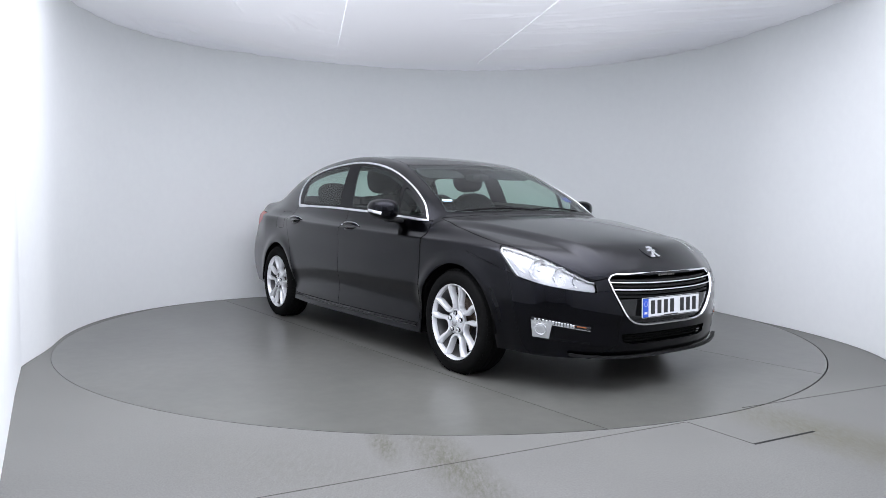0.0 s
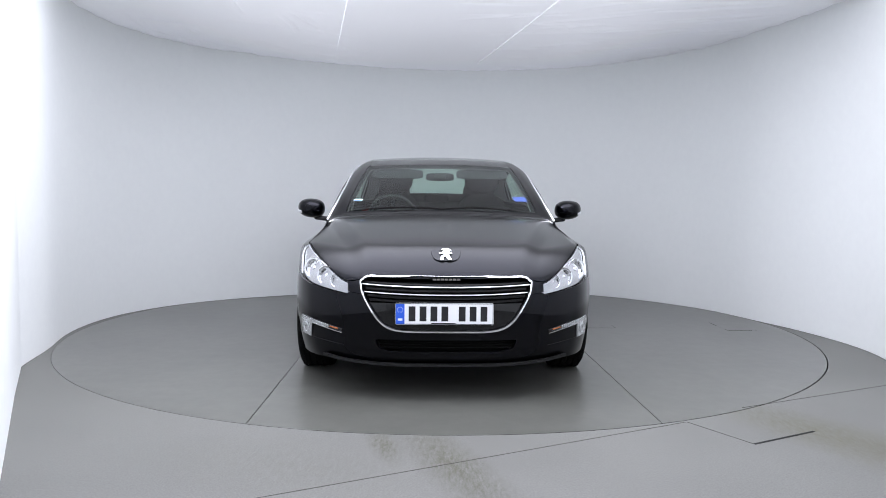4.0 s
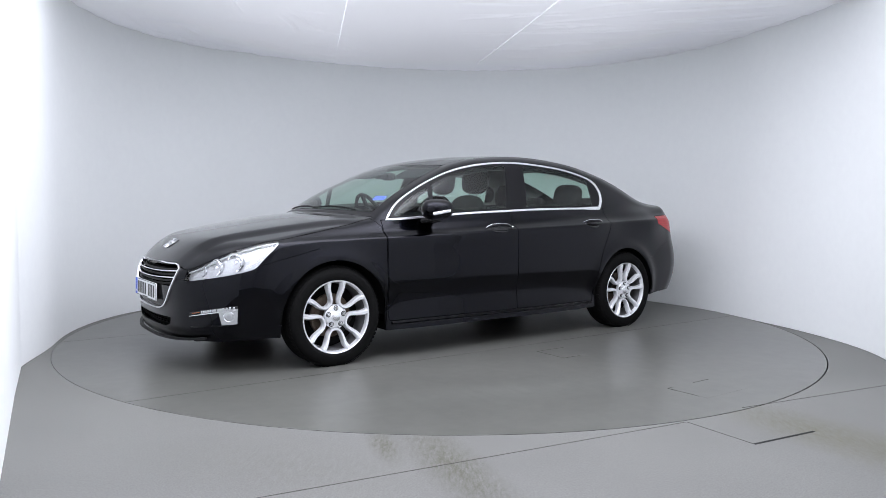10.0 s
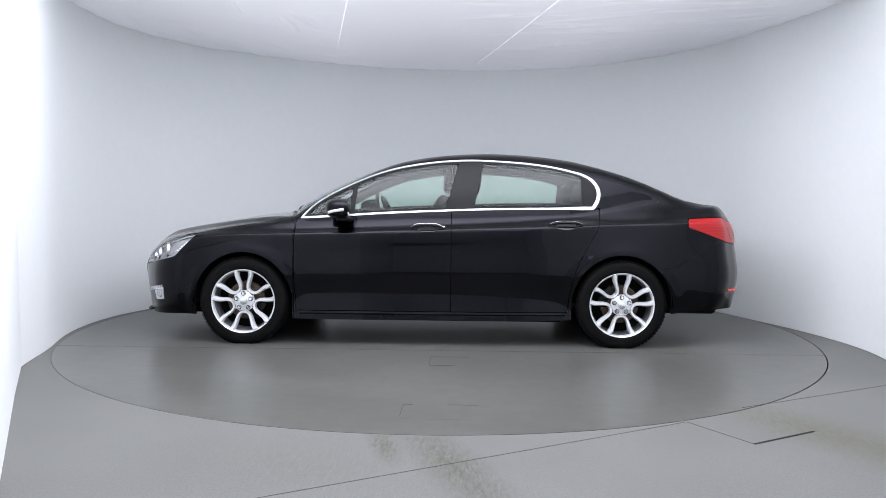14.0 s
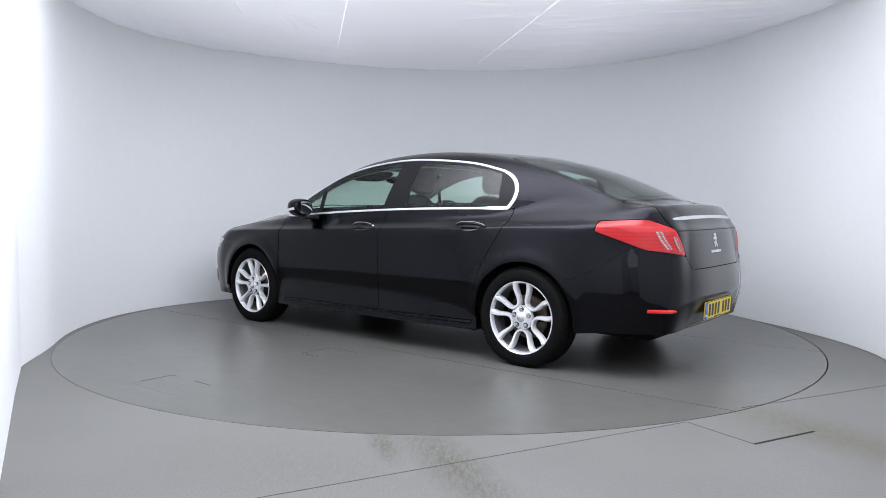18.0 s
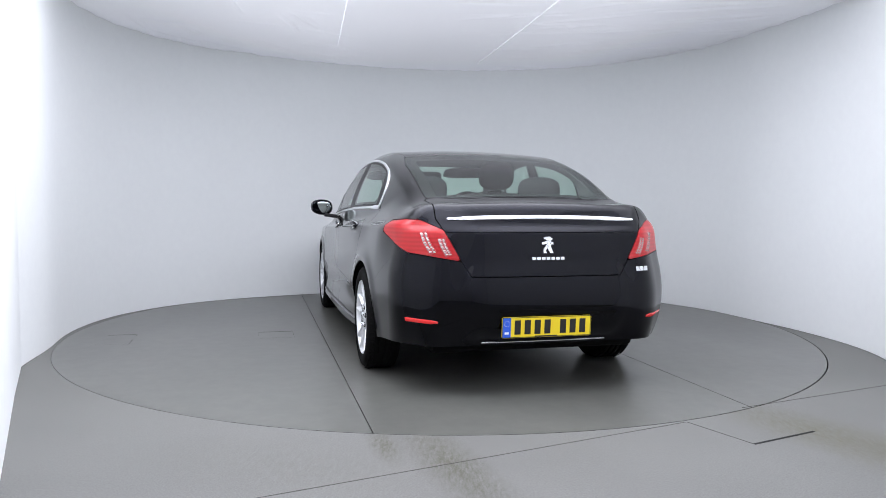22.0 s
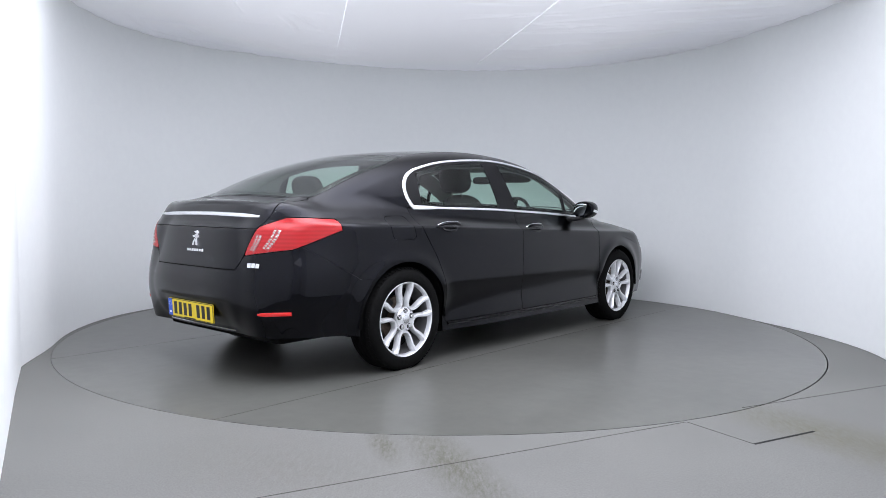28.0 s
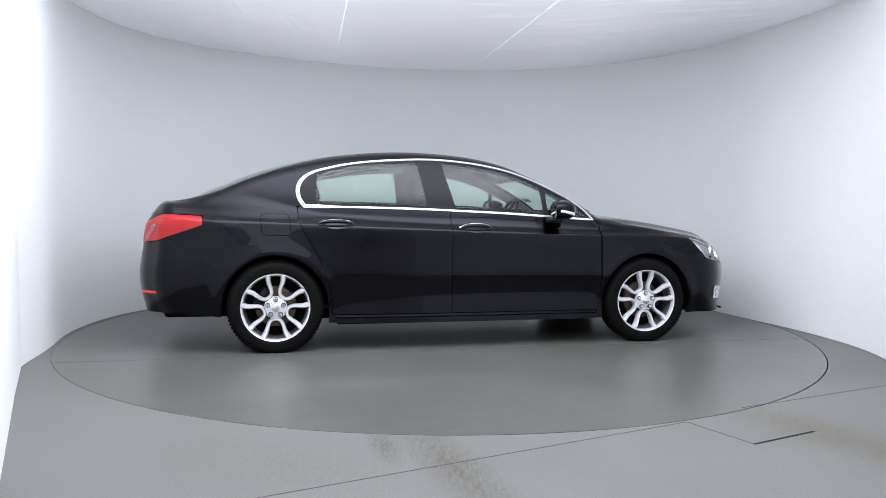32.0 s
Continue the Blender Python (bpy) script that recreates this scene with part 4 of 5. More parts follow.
    lathe(bm, [(0.0005, -0.002), (0.018, -0.003), (0.027, -0.006), (0.029, -0.012)], 32)
    part("centre_cap", moved(bm, m), SATIN, wheel, "satin silver centre cap")
    for k in range(5):
        a = radians(90 + 72 * k)
        bm = bmesh.new()
        bmesh.ops.create_cone(bm, cap_ends=True, segments=6, radius1=0.0125, radius2=0.010, depth=0.016, matrix=Matrix.Translation((0.057 * math.cos(a), -0.010, 0.057 * math.sin(a))) @ pose(0, 0, 0, -90))
        part("wheel_nut", moved(bm, m), CHROME, wheel, smooth=False)
        bm = bmesh.new()
        lathe(bm, [(0.013, -0.0145), (0.0165, -0.0145), (0.0165, -0.019)], 20)
        part("nut_seat", moved(bm, m @ Matrix.Translation((0.057 * math.cos(a), 0, 0.057 * math.sin(a)))), DARK, wheel)
    bm = bmesh.new()
    lathe(bm, [(0.0005, -0.095), (0.14, -0.095), (0.145, -0.10), (0.145, -0.12), (0.0005, -0.12)], 48)
    part("brake_disc", moved(bm, m), RUSTY, wheel, "worn steel brake disc")
    bm = bmesh.new()
    box(bm, -0.15, -0.085, -0.125, -0.085, -0.07, 0.07, 0.012)
    part("brake_caliper", moved(bm, m @ pose(0, 0, 0, 0, -35 if ax > 0 else 145, 0)), BLACK_PLASTIC, wheel)
    bm = bmesh.new()
    lathe(bm, [(0.2232, -0.030), (0.216, -0.06), (0.212, -0.13), (0.232, -0.19)], 72)
    part("rim_barrel", moved(bm, m), BARREL, wheel, "grey inner barrel of the rim")
    bm = bmesh.new()
    lathe(bm, [(0.0005, -0.13), (0.211, -0.13), (0.211, -0.2)], 48)
    part("dust_shield", moved(bm, m), DARK, wheel)
    # arch liner
    bm = bmesh.new()
    lathe(bm, [(0.378, -0.012), (0.384, -0.03), (0.384, -0.34), (0.05, -0.34)], 48, "y", -3, 183)
    part("arch_liner", moved(bm, m), DARK, car, "dark wheel arch liner")


def build_mirror(car, s):
    bm = bmesh.new()
    made = blob(bm, 0.104, 0.100, 0.072, 2.5, 16)
    for v in made:
        c = v.co
        if c.x < -0.055:
            c.x = -0.055
        c.z += 0.10 * c.y * (1 if c.y > 0 else 0.4) * 0.5
        c.x -= 0.25 * max(c.y, 0)
        c.z *= 1.0 - 0.9 * max(c.y, 0)
    body = part("door_mirror", moved(bm, Matrix.Translation((0.675, 0.972, 1.022)) if s > 0 else Matrix.Translation((0.675, -0.972, 1.022)) @ Matrix.Diagonal((1, -1, 1, 1))), PAINT, car, "black door mirror", angle=50)
    bm = bmesh.new()
    blob(bm, 0.006, 0.078, 0.052, 2.6, 12)
    part("mirror_glass", moved(bm, Matrix.Translation((0.616, 0.968 * s, 1.020)) @ pose(0, 0, 0, 0, -9, -4 * s)), MIRROR, body, "mirror glass")
    turns = np.linspace(radians(35), radians(100), 12)
    path, n = [], []
    for a in turns:
        dx, dy = 0.100 * math.copysign(abs(math.cos(a)) ** 0.8, math.cos(a)), 0.097 * math.sin(a) ** 0.8
        path.append((0.675 + dx - 0.25 * dy, (0.972 + dy) * s, 0.992 + 0.02 * (a - turns[0])))
        n.append(Vector((math.cos(a), math.sin(a) * s, -0.12)).normalized())
    part("indicator", sweep(np.array(path), np.array(n), ribbon(0.020, 0.004)), BRIGHT_TRIM, body, "clear indicator strip")
    bm = bmesh.new()
    box(bm, 0.61, 0.70, 0.83, 0.95, 0.935, 0.968, 0.012)
    for v in bm.verts:
        if v.co.y < 0.88:
            v.co.z -= 0.012
            v.co.x += 0.02 * (1 if v.co.x > 0.65 else -1)
        v.co.y *= s
    part("mirror_arm", bm, BLACK_PLASTIC, body, "black mirror arm")


def build_handle(car, x0, x1, z, s):
    mid = (x0 + x1) / 2
    c = on_side(mid, z, s)
    n = normals(c[None])[0]
    m = frame_matrix(c, n)
    bm = bmesh.new()
    made = blob(bm, 0.075, 0.036, 0.006, 2.2, 12)
    bowl = part("handle_recess", moved(bm, m @ pose(0, -0.002, -0.001)), GLOSS_BLACK, car, "black handle recess")
    w = abs(x1 - x0)
    bm = bmesh.new()
    rings = []
    for t in np.linspace(-1, 1, 19):
        k = max(1 - abs(t) ** 4, 0.06) ** 0.5
        out = 0.030 * (1 - abs(t) ** 3) + 0.004
        ring = []
        for a in np.linspace(0, 2 * math.pi, 10, endpoint=False):
            ring.append(bm.verts.new((t * w / 2, 0.006 + 0.0135 * k * math.sin(a), out + 0.010 * k * math.cos(a))))
        rings.append(ring)
    for a, b in zip(rings, rings[1:]):
        for j in range(10):
            bm.faces.new((a[j], a[(j + 1) % 10], b[(j + 1) % 10], b[j]))
    bm.faces.new(rings[0][::-1]), bm.faces.new(rings[-1])
    h = part("door_handle", moved(bm, m), PAINT, car, "black door handle with a thin bright strip", angle=60)
    p, q = [], []
    for t in np.linspace(-0.94, 0.94, 17):
        k = max(1 - abs(t) ** 4, 0.06) ** 0.5
        p.append(m @ Vector((t * w / 2, 0.009 + 0.004 * k, 0.030 * (1 - abs(t) ** 3) + 0.0135 * k)))
        q.append(m.to_3x3() @ Vector((0, 0.35, 1)).normalized())
    part("chrome_strip", sweep(np.array(p), np.array(q), ribbon(0.0038, 0.0018)), CHROME, h, "thin bright strip")
    if x1 > 0:
        bm = bmesh.new()
        blob(bm, 0.009, 0.009, 0.008, 2.2, 8)
        part("lock_button", moved(bm, m @ Matrix.Translation(m.inverted() @ Vector(on_side(x0 + 0.008, z + 0.004, s)) + Vector((0, 0, 0.016)))), CHROME, h, "chrome lock button")


def build_seat(car, x, y, back_h=0.64, head=True, name="front_seat"):
    bm = bmesh.new()
    blob(bm, 0.27, 0.25, 0.09, 4)
    seat = part(name, moved(bm, Matrix.Translation((x + 0.18, y, 0.52)) @ pose(0, 0, 0, 0, -6)), FABRIC, car, "dark cloth car seat")
    bm = bmesh.new()
    made = blob(bm, 0.075, 0.25, back_h / 2, 3.2)
    for v in made:
        f = (v.co.z + back_h / 2) / back_h
        v.co.y *= 1.0 - 0.14 * max(f - 0.45, 0) / 0.55
        v.co.x += 0.03 * abs(v.co.y / 0.25) ** 2
    part("backrest", moved(bm, Matrix.Translation((x - 0.10, y, 0.50 + back_h / 2)) @ pose(0, 0, 0, 0, -16)), FABRIC, seat)
    if head:
        bm = bmesh.new()
        blob(bm, 0.062, 0.145, 0.115, 3)
        top = 0.50 + back_h
        part("headrest", moved(bm, Matrix.Translation((x - 0.235, y, top + 0.115)) @ pose(0, 0, 0, 0, -8)), FABRIC, seat, "dark padded headrest")
        for d in (-0.05, 0.05):
            bm = bmesh.new()
            bmesh.ops.create_cone(bm, cap_ends=True, segments=10, radius1=0.006, radius2=0.006, depth=0.12, matrix=Matrix.Translation((x - 0.215, y + d, top + 0.01)) @ pose(0, 0, 0, 0, -10))
            part("headrest_post", bm, STEEL, seat)
    return seat


def build_cabin(car):
    build_seat(car, 0.10, 0.37)
    build_seat(car, -0.10, -0.37)
    bm = bmesh.new()
    blob(bm, 0.30, 0.64, 0.10, 5)
    bench = part("rear_bench", moved(bm, Matrix.Translation((-0.72, 0, 0.52))), FABRIC, car, "dark cloth rear bench seat")
    bm = bmesh.new()
    blob(bm, 0.08, 0.62, 0.30, 4)
    part("bench_back", moved(bm, Matrix.Translation((-1.03, 0, 0.76)) @ pose(0, 0, 0, 0, -22)), FABRIC, bench)
    for y, w in ((0.42, 0.155), (-0.42, 0.155), (0.0, 0.12)):
        bm = bmesh.new()
        blob(bm, 0.060, w, 0.105 if y else 0.05, 3)
        part("rear_headrest", moved(bm, Matrix.Translation((-1.15, y, 1.135 if y else 1.07)) @ pose(0, 0, 0, 0, -14)), FABRIC, bench, "dark padded headrest")
    for s in (-1, 1):
        bm = bmesh.new()
        blob(bm, 0.085, 0.20, 0.009, 5, 10)
        part("sun_visor", moved(bm, Matrix.Translation((0.445, 0.33 * s, 1.288)) @ pose(0, 0, 0, 0, 26)), FABRIC, car, "dark grey folded sun visor")
    bm = bmesh.new()
    blob(bm, 0.33, 0.62, 0.02, 6)
    part("parcel_shelf", moved(bm, Matrix.Translation((-1.47, 0, 1.01))), FABRIC, car, "dark parcel shelf under the rear window")
    bm = bmesh.new()
    made = blob(bm, 0.30, 0.74, 0.13, 4.5)
    for v in made:
        v.co.x += 0.10 - 0.35 * v.co.y ** 2
    dash = part("dashboard", moved(bm, Matrix.Translation((0.78, 0, 0.835))), BLACK_PLASTIC, car, "black dashboard")
    bm = bmesh.new()
    made = blob(bm, 0.12, 0.17, 0.045, 3)
    part("instrument_hood", moved(bm, Matrix.Translation((0.66, -0.37, 0.965))), BLACK_PLASTIC, dash)
    bm = bmesh.new()
    pts = [(0.183 * math.cos(2 * math.pi * i / 48), 0.183 * math.sin(2 * math.pi * i / 48), 0) for i in range(48)]
    nr = [(math.cos(2 * math.pi * i / 48), math.sin(2 * math.pi * i / 48), 0) for i in range(48)]
    rim = [(0.015 * math.cos(2 * math.pi * j / 10), 0.015 * math.sin(2 * math.pi * j / 10)) for j in range(10)]
    bm = sweep(np.array(pts), np.array(nr), rim, True)
    blob(bm, 0.065, 0.075, 0.025, 3, 10)
    box(bm, -0.17, -0.05, -0.02, 0.02, -0.012, 0.012, 0.005)
    box(bm, 0.05, 0.17, -0.02, 0.02, -0.012, 0.012, 0.005)
    box(bm, -0.018, 0.018, -0.17, -0.05, -0.012, 0.012, 0.005)
    part("steering_wheel", moved(bm, Matrix.Translation((0.42, -0.37, 0.945)) @ pose(0, 0, 0, 0, -65, 0) @ pose(0, 0, 0, 0, 0, 90)), BLACK_PLASTIC, car, "black steering wheel")
    bm = bmesh.new()
    blob(bm, 0.020, 0.110, 0.032, 4, 12)
    mirror = part("interior_mirror", moved(bm, Matrix.Translation((0.47, 0.0, 1.265)) @ pose(0, 0, 0, 0, 12, -6)), BLACK_PLASTIC, car, "black interior mirror")
    bm = bmesh.new()
    box(bm, 0.46, 0.57, -0.045, 0.045, 1.245, 1.285, 0.012)
    part("sensor_housing", bm, BLACK_PLASTIC, mirror)
    # paper discs on the inside of the windscreen
    for x, y, w, h, mat, label in ((0.90, 0.575, 0.105, 0.062, STICKER, "blue paper sticker on the windscreen"), (0.915, -0.60, 0.07, 0.028, WHITE_PLATE, "small white label on the windscreen")):
        c = on_top(x, y)
        n = normals(c[None])[0]
        ob = part("screen_sticker", moved(sheet(rounded(w, h, 0.006), 0.001), frame_matrix(c - n * 0.006, n)), mat, car, label)
        if mat is WHITE_PLATE:
            bm = bmesh.new()
            box(bm, -0.03, 0.03, -0.012, -0.002, 0, 0.0008)
            part("sticker_bar", moved(bm, frame_matrix(c - n * 0.0048, n)), BLUE_PLATE, ob, smooth=False)


def build_lamps(car, headlamp, tail_lamp):
    for s, turn in ((1, lambda m: m), (-1, flip)):
        lamp = panel("headlamp", turn(headlamp), REFLECTOR, car, "bright headlamp with a clear lens", thick=0.01, lift=-0.030)
        lens = panel("lens", turn(headlamp), CLEAR_LENS, lamp, "clear lens", thick=0.0)
        lens.visible_shadow = False
        guide = clip(headlamp, lambda p: np.maximum(p[:, 2] - (BONNET_LOW(np.abs(p[:, 1])) - 0.008), 1.934 - (p[:, 2] - 0.659) - p[:, 0]), -0.011, False)
        panel("light_guide", turn(guide), LIGHT_GUIDE, lamp, "white light guide along the lamp's edge", thick=0.01, lift=-0.014)
        for (y, z), r in (((0.612, 0.636), 0.034), ((0.682, 0.658), 0.046), ((0.765, 0.692), 0.052)):
            c = on_front(y, z) * np.array([1, s, 1])
            out = Vector((1.0, 0.42 * s * (y / 0.7), 0.10)).normalized()
            m = frame_matrix(Vector(c) - out * 0.030, out)
            bm = bmesh.new()
            lathe(bm, [(0.010, -0.020), (r * 0.6, -0.016), (r * 0.9, -0.004), (r, 0.004), (r * 1.12, 0.006), (r * 1.16, 0.0)], 14, "z")
            part("reflector_bowl", moved(bm, m), CHROME, lamp, "faceted chrome reflector bowl", smooth=False)
            bm = bmesh.new()
            bmesh.ops.create_uvsphere(bm, u_segments=16, v_segments=10, radius=r * 0.30)
            part("bulb_cover", moved(bm, m @ pose(0, 0, -0.012)), SATIN, lamp)
            bm = bmesh.new()
            lathe(bm, [(r * 1.14, -0.012), (r * 1.14, 0.004), (r * 1.20, 0.004), (r * 1.20, -0.012)], 28, "z")
            part("bowl_rim", moved(bm, m), SATIN, lamp, "satin bowl rim")
        # row of small running lights towards the wing
        for k in range(7):
            x, z = 1.955 - 0.018 * k, 0.690 + 0.0155 * k
            c = on_side(x, z, s)
            n = normals(c[None])[0]
            bm = bmesh.new()
            box(bm, -0.022, 0.022, -0.0035, 0.0035, 0, 0.006, 0.0015, 1)
            part("light_rib", moved(bm, frame_matrix(c - n * 0.034, n) @ pose(0, 0, 0, 0, 0, 25 * s)), CHROME, lamp)
        path = np.array([on_front(y, z) * np.array([1, s, 1]) for y, z in ((0.60, 0.66), (0.66, 0.705), (0.72, 0.748), (0.77, 0.784))])
        part("chrome_brow", along(path, ribbon(0.008, 0.004), lift=-0.03), CHROME, lamp)
        tail = panel("tail_lamp", turn(tail_lamp), RED_LENS, car, "red tail lamp with clear claw strips")
        # two clear claws, each a pair of faceted strips in a dark red bed
        for y0, y1, z0, z1 in ((0.560, 0.598, 0.785, 0.874), (0.640, 0.682, 0.796, 0.906)):
            for off, wide, cells in ((-0.010, 0.0065, 9), (0.009, 0.0085, 9)):
                for k in range(cells):
                    f = (k + 0.5) / cells
                    y, z = y0 + (y1 - y0) * f + off + 0.007 * math.sin(f * 3.1), z0 + (z1 - z0) * f
                    c = on_rear(y, z) * np.array([1, s, 1])
                    n = normals(c[None])[0]
                    bm = bmesh.new()
                    h = (z1 - z0) / cells * 0.46
                    box(bm, -wide, wide, -h, h, -0.001, 0.0018, 0.0012, 1)
                    part("clear_strip", moved(bm, frame_matrix(c, n) @ pose(0, 0, 0, 14 * (1 if k % 2 else -1), 10 * s, 14 * s)), CLAW, tail, "clear lamp strip")
            bed = [on_rear(y0 + (y1 - y0) * f + 0.007 * math.sin(f * 3.1), z0 - 0.004 + (z1 - z0 + 0.008) * f) * np.array([1, s, 1]) for f in np.linspace(0, 1, 12)]
            part("claw_bed", along(np.array(bed), [(-0.021, -0.002), (-0.021, 0.0006), (0.021, 0.0006), (0.021, -0.002)]), CLAW_BED, tail, "dark red bed of the clear strips")
        # fog lamp with its chrome brow
        path = np.array([on_front(y, z) * np.array([1, s, 1]) for y, z in zip(np.linspace(0.565, 0.815, 12), np.linspace(0.368, 0.418, 12))])
        brow = part("fog_lamp", along(path, ribbon(0.027, 0.004), scale=np.linspace(0.7, 1.1, 12)), GLOSS_BLACK, car, "fog lamp under a ribbed clear strip")
        for k in range(13):
            f = 0.30 + 0.70 * (k + 0.5) / 13
            c = on_front(0.57 + 0.24 * f, 0.369 + 0.048 * f) * np.array([1, s, 1])
            n = normals(c[None])[0]
            bm = bmesh.new()
            h = 0.0075 + 0.004 * f
            box(bm, -0.0062, 0.0062, -h, h, 0, 0.008, 0.002, 1)
            part("light_rib", moved(bm, frame_matrix(c, n)), FOG, brow, "clear ribbed running light")
        low = path.copy()
        low[:, 2] -= 0.012
        part("chrome_edge", along(low, ribbon(0.005, 0.008)), CHROME, brow, "thin chrome lower edge")
        path2 = path.copy()
        path2[:, 2] += 0.003
        part("indicator_strip", along(path2[1:4], ribbon(0.006, 0.010)), AMBER, brow, "thin amber indicator strip")
        c = on_front(0.782, 0.366) * np.array([1, s, 1])
        n = normals(c[None])[0]
        m = frame_matrix(c, n)
        pts = [(-0.068 * s, 0.045), (0.056 * s, 0.050), (0.048 * s, -0.046), (-0.046 * s, -0.054)]
        part("fog_lens", moved(sheet(pts if s < 0 else pts[::-1], 0.006), m), FOG, brow, "clear fog lamp lens")
        bm = bmesh.new()
        lathe(bm, [(0.006, 0.009), (0.018, 0.010), (0.028, 0.0075), (0.031, 0.010), (0.034, 0.0075)], 24, "z")
        part("fog_ring", moved(bm, m), FOG, brow)
        path = np.array([on_front(y, z) * np.array([1, s, 1]) for y, z in zip(np.linspace(0.56, 0.78, 10), np.linspace(0.285, 0.312, 10))])
        part("bumper_fold", along(path, ribbon(0.007, 0.004)), PAINT, car)
        # red reflector low on the rear bumper
        path = np.array([on_rear(y, z) * np.array([1, s, 1]) for y, z in zip(np.linspace(0.62, 0.775, 10), np.linspace(0.424, 0.431, 10))])
        part("rear_reflector", along(path, ribbon(0.022, 0.004), scale=np.concatenate([np.linspace(0.5, 1, 3), np.ones(7)])), RED_GLOW, car, "red rear reflector")


def build_car():
    car = new("saloon_car")
    tagged(car, "black four-door saloon car with silver alloy wheels and chrome window trim", "car")
    half = clip(net(), lambda p: p[:, 1], 0.0, False)
    half[0][np.abs(half[0][:, 1]) < 1e-4, 1] = 0.0
    half = clip(half, f_arch, 0.0, False)
    half = clip(half, f_foot, 0.0, False)
    shell = half
    screen, half = split(half, f_screen, 0.002)
    rear_glass, half = split(half, f_rear_glass, 0.002)
    daylight, half = split(half, f_daylight, 0.0)
    bonnet, half = split(half, f_bonnet)
    headlamp, half = split(half, f_headlamp)
    tail_lamp, half = split(half, f_tail_lamp)
    boot, half = split(half, f_boot, 0.003)
    grille, half = split(half, f_grille, 0.0)
    intake, half = split(half, f_intake, 0.0)
    front_door, half = split(half, f_front_door)
    rear_door, half = split(half, f_rear_door)
    front_bumper, half = split(half, f_front_bumper, 0.0012)
    rear_bumper, half = split(half, f_rear_bumper, 0.0006)
    roof, half = split(half, f_roof, 0.0015)
    fender, side = split(half, f_fender)
    quarter, pillar = split(side, f_quarter, 0.0)
    for name, mesh, label in (("windscreen", screen, "green tinted windscreen"), ("rear_window", rear_glass, "green tinted rear window")):
        panel(name, both(mesh), GLASS, car, label, thick=0).visible_shadow = False
    panel("bonnet", both(bonnet), PAINT, car)
    upper, lower = split(boot, lambda p: 0.908 - p[:, 2], 0.0018)
    lid = panel("boot_lid", both(upper), PAINT, car)
    panel("boot_face", both(lower), PAINT, lid, "black rear face of the boot lid")
    front = panel("front_bumper", both(front_bumper), PAINT, car)
    rear = panel("rear_bumper", both(rear_bumper), PAINT, car)
    panel("roof", both(roof), PAINT, car)
    flap_at = inside_of(np.array(rounded(0.20, 0.15, 0.03)) + np.array([-1.405, 0.905]))

    def f_flap(p):
        return np.where(np.abs(p[:, 1]) > 0.5, flap_at(p[:, 0] + 0.12 * (p[:, 2] - 0.9), p[:, 2]), 1.0)
    for s, turn in ((1, lambda m: m), (-1, flip)):
        panel("front_door", turn(front_door), PAINT, car)
        panel("rear_door", turn(rear_door), PAINT, car)
        panel("front_wing", turn(fender), PAINT, car)
        panel("pillars_and_sill", turn(pillar), PAINT, car)
        if s > 0:
            panel("rear_wing", quarter, PAINT, car)
        else:
            flap, rest = split(quarter, f_flap, 0.0018)
            panel("rear_wing", flip(rest), PAINT, car)
            panel("fuel_flap", flip(flap), PAINT, car)
        fore, rest = split(daylight, f_front_pane, 0.001)
        sail, rest = split(rest, f_sail_pane, 0.001)
        aft, rest = split(rest, f_rear_pane, 0.001)
        for name, mesh in (("front_side_window", fore), ("quarter_window", sail), ("rear_side_window", aft)):
            panel(name, turn(mesh), GLASS, car, "green tinted side glass", thick=0).visible_shadow = False
        panel("pillar_cover", turn(rest), PILLAR, car, "black pillar cover", thick=0.012)
        line = np.array([on_side(x, z, s) for x, z in DAYLIGHT])
        corner = np.array([1.0 + 0.65 * float(step(0.26, 0.10, math.hypot(x + 1.21, (z - 1.09)))) - 0.25 * float(step(0.2, 0.5, x) * (z > 1.0)) for x, z in DAYLIGHT])
        bright = part("window_trim", along(line, ribbon(0.0165, 0.006), True, 0.001, corner), BRIGHT_TRIM, car, "bright chrome window surround")
        for x0, x1, z in ((-0.095, 0.165, 0.873), (-1.115, -0.860, 0.903)):
            build_handle(car, x0, x1, z, s)
        build_mirror(car, s)
        for ax in (AXLE, -AXLE):
            build_wheel(car, ax, s)
        path = np.array([on_side(x, 0.246, s) for x in np.linspace(0.99, -0.99, 40)])
        part("sill_trim", along(path, [(-0.011, -0.004), (-0.011, 0.0), (-0.002, 0.013), (0.002, 0.013), (0.011, 0.0), (0.011, -0.004)]), PAINT, car, "black sill edge")
    build_lamps(car, headlamp, tail_lamp)
    # dark inner body behind the gaps, pale lining in the cabin
    inner = shell
    for f, d in ((f_screen, -0.025), (f_rear_glass, -0.075), (f_daylight, -0.045), (f_headlamp, 0.004), (f_tail_lamp, 0.0), (f_grille, 0.0), (f_intake, 0.0)):
        inner = clip(inner, f, d, False)
    upper = clip(inner, lambda p: p[:, 2] - (BELT(p[:, 0]) + 0.02), 0.0, False)
    upper = clip(upper, lambda p: np.maximum(p[:, 0] - 1.0, -p[:, 0] - 1.75), 0.0, True)
    panel("inner_body", both(inner), DARK, car, "dark inner body", thick=0, lift=-0.018)
    panel("headlining", both(upper), TRIM_GREY, car, "pale grey roof and pillar lining", thick=0, lift=-0.028)
    bm = bmesh.new()
    box(bm, -1.62, 2.02, -0.58, 0.58, 0.19, 0.245, 0.02)
    box(bm, -0.98, 0.98, -0.80, 0.80, 0.175, 0.235, 0.02)
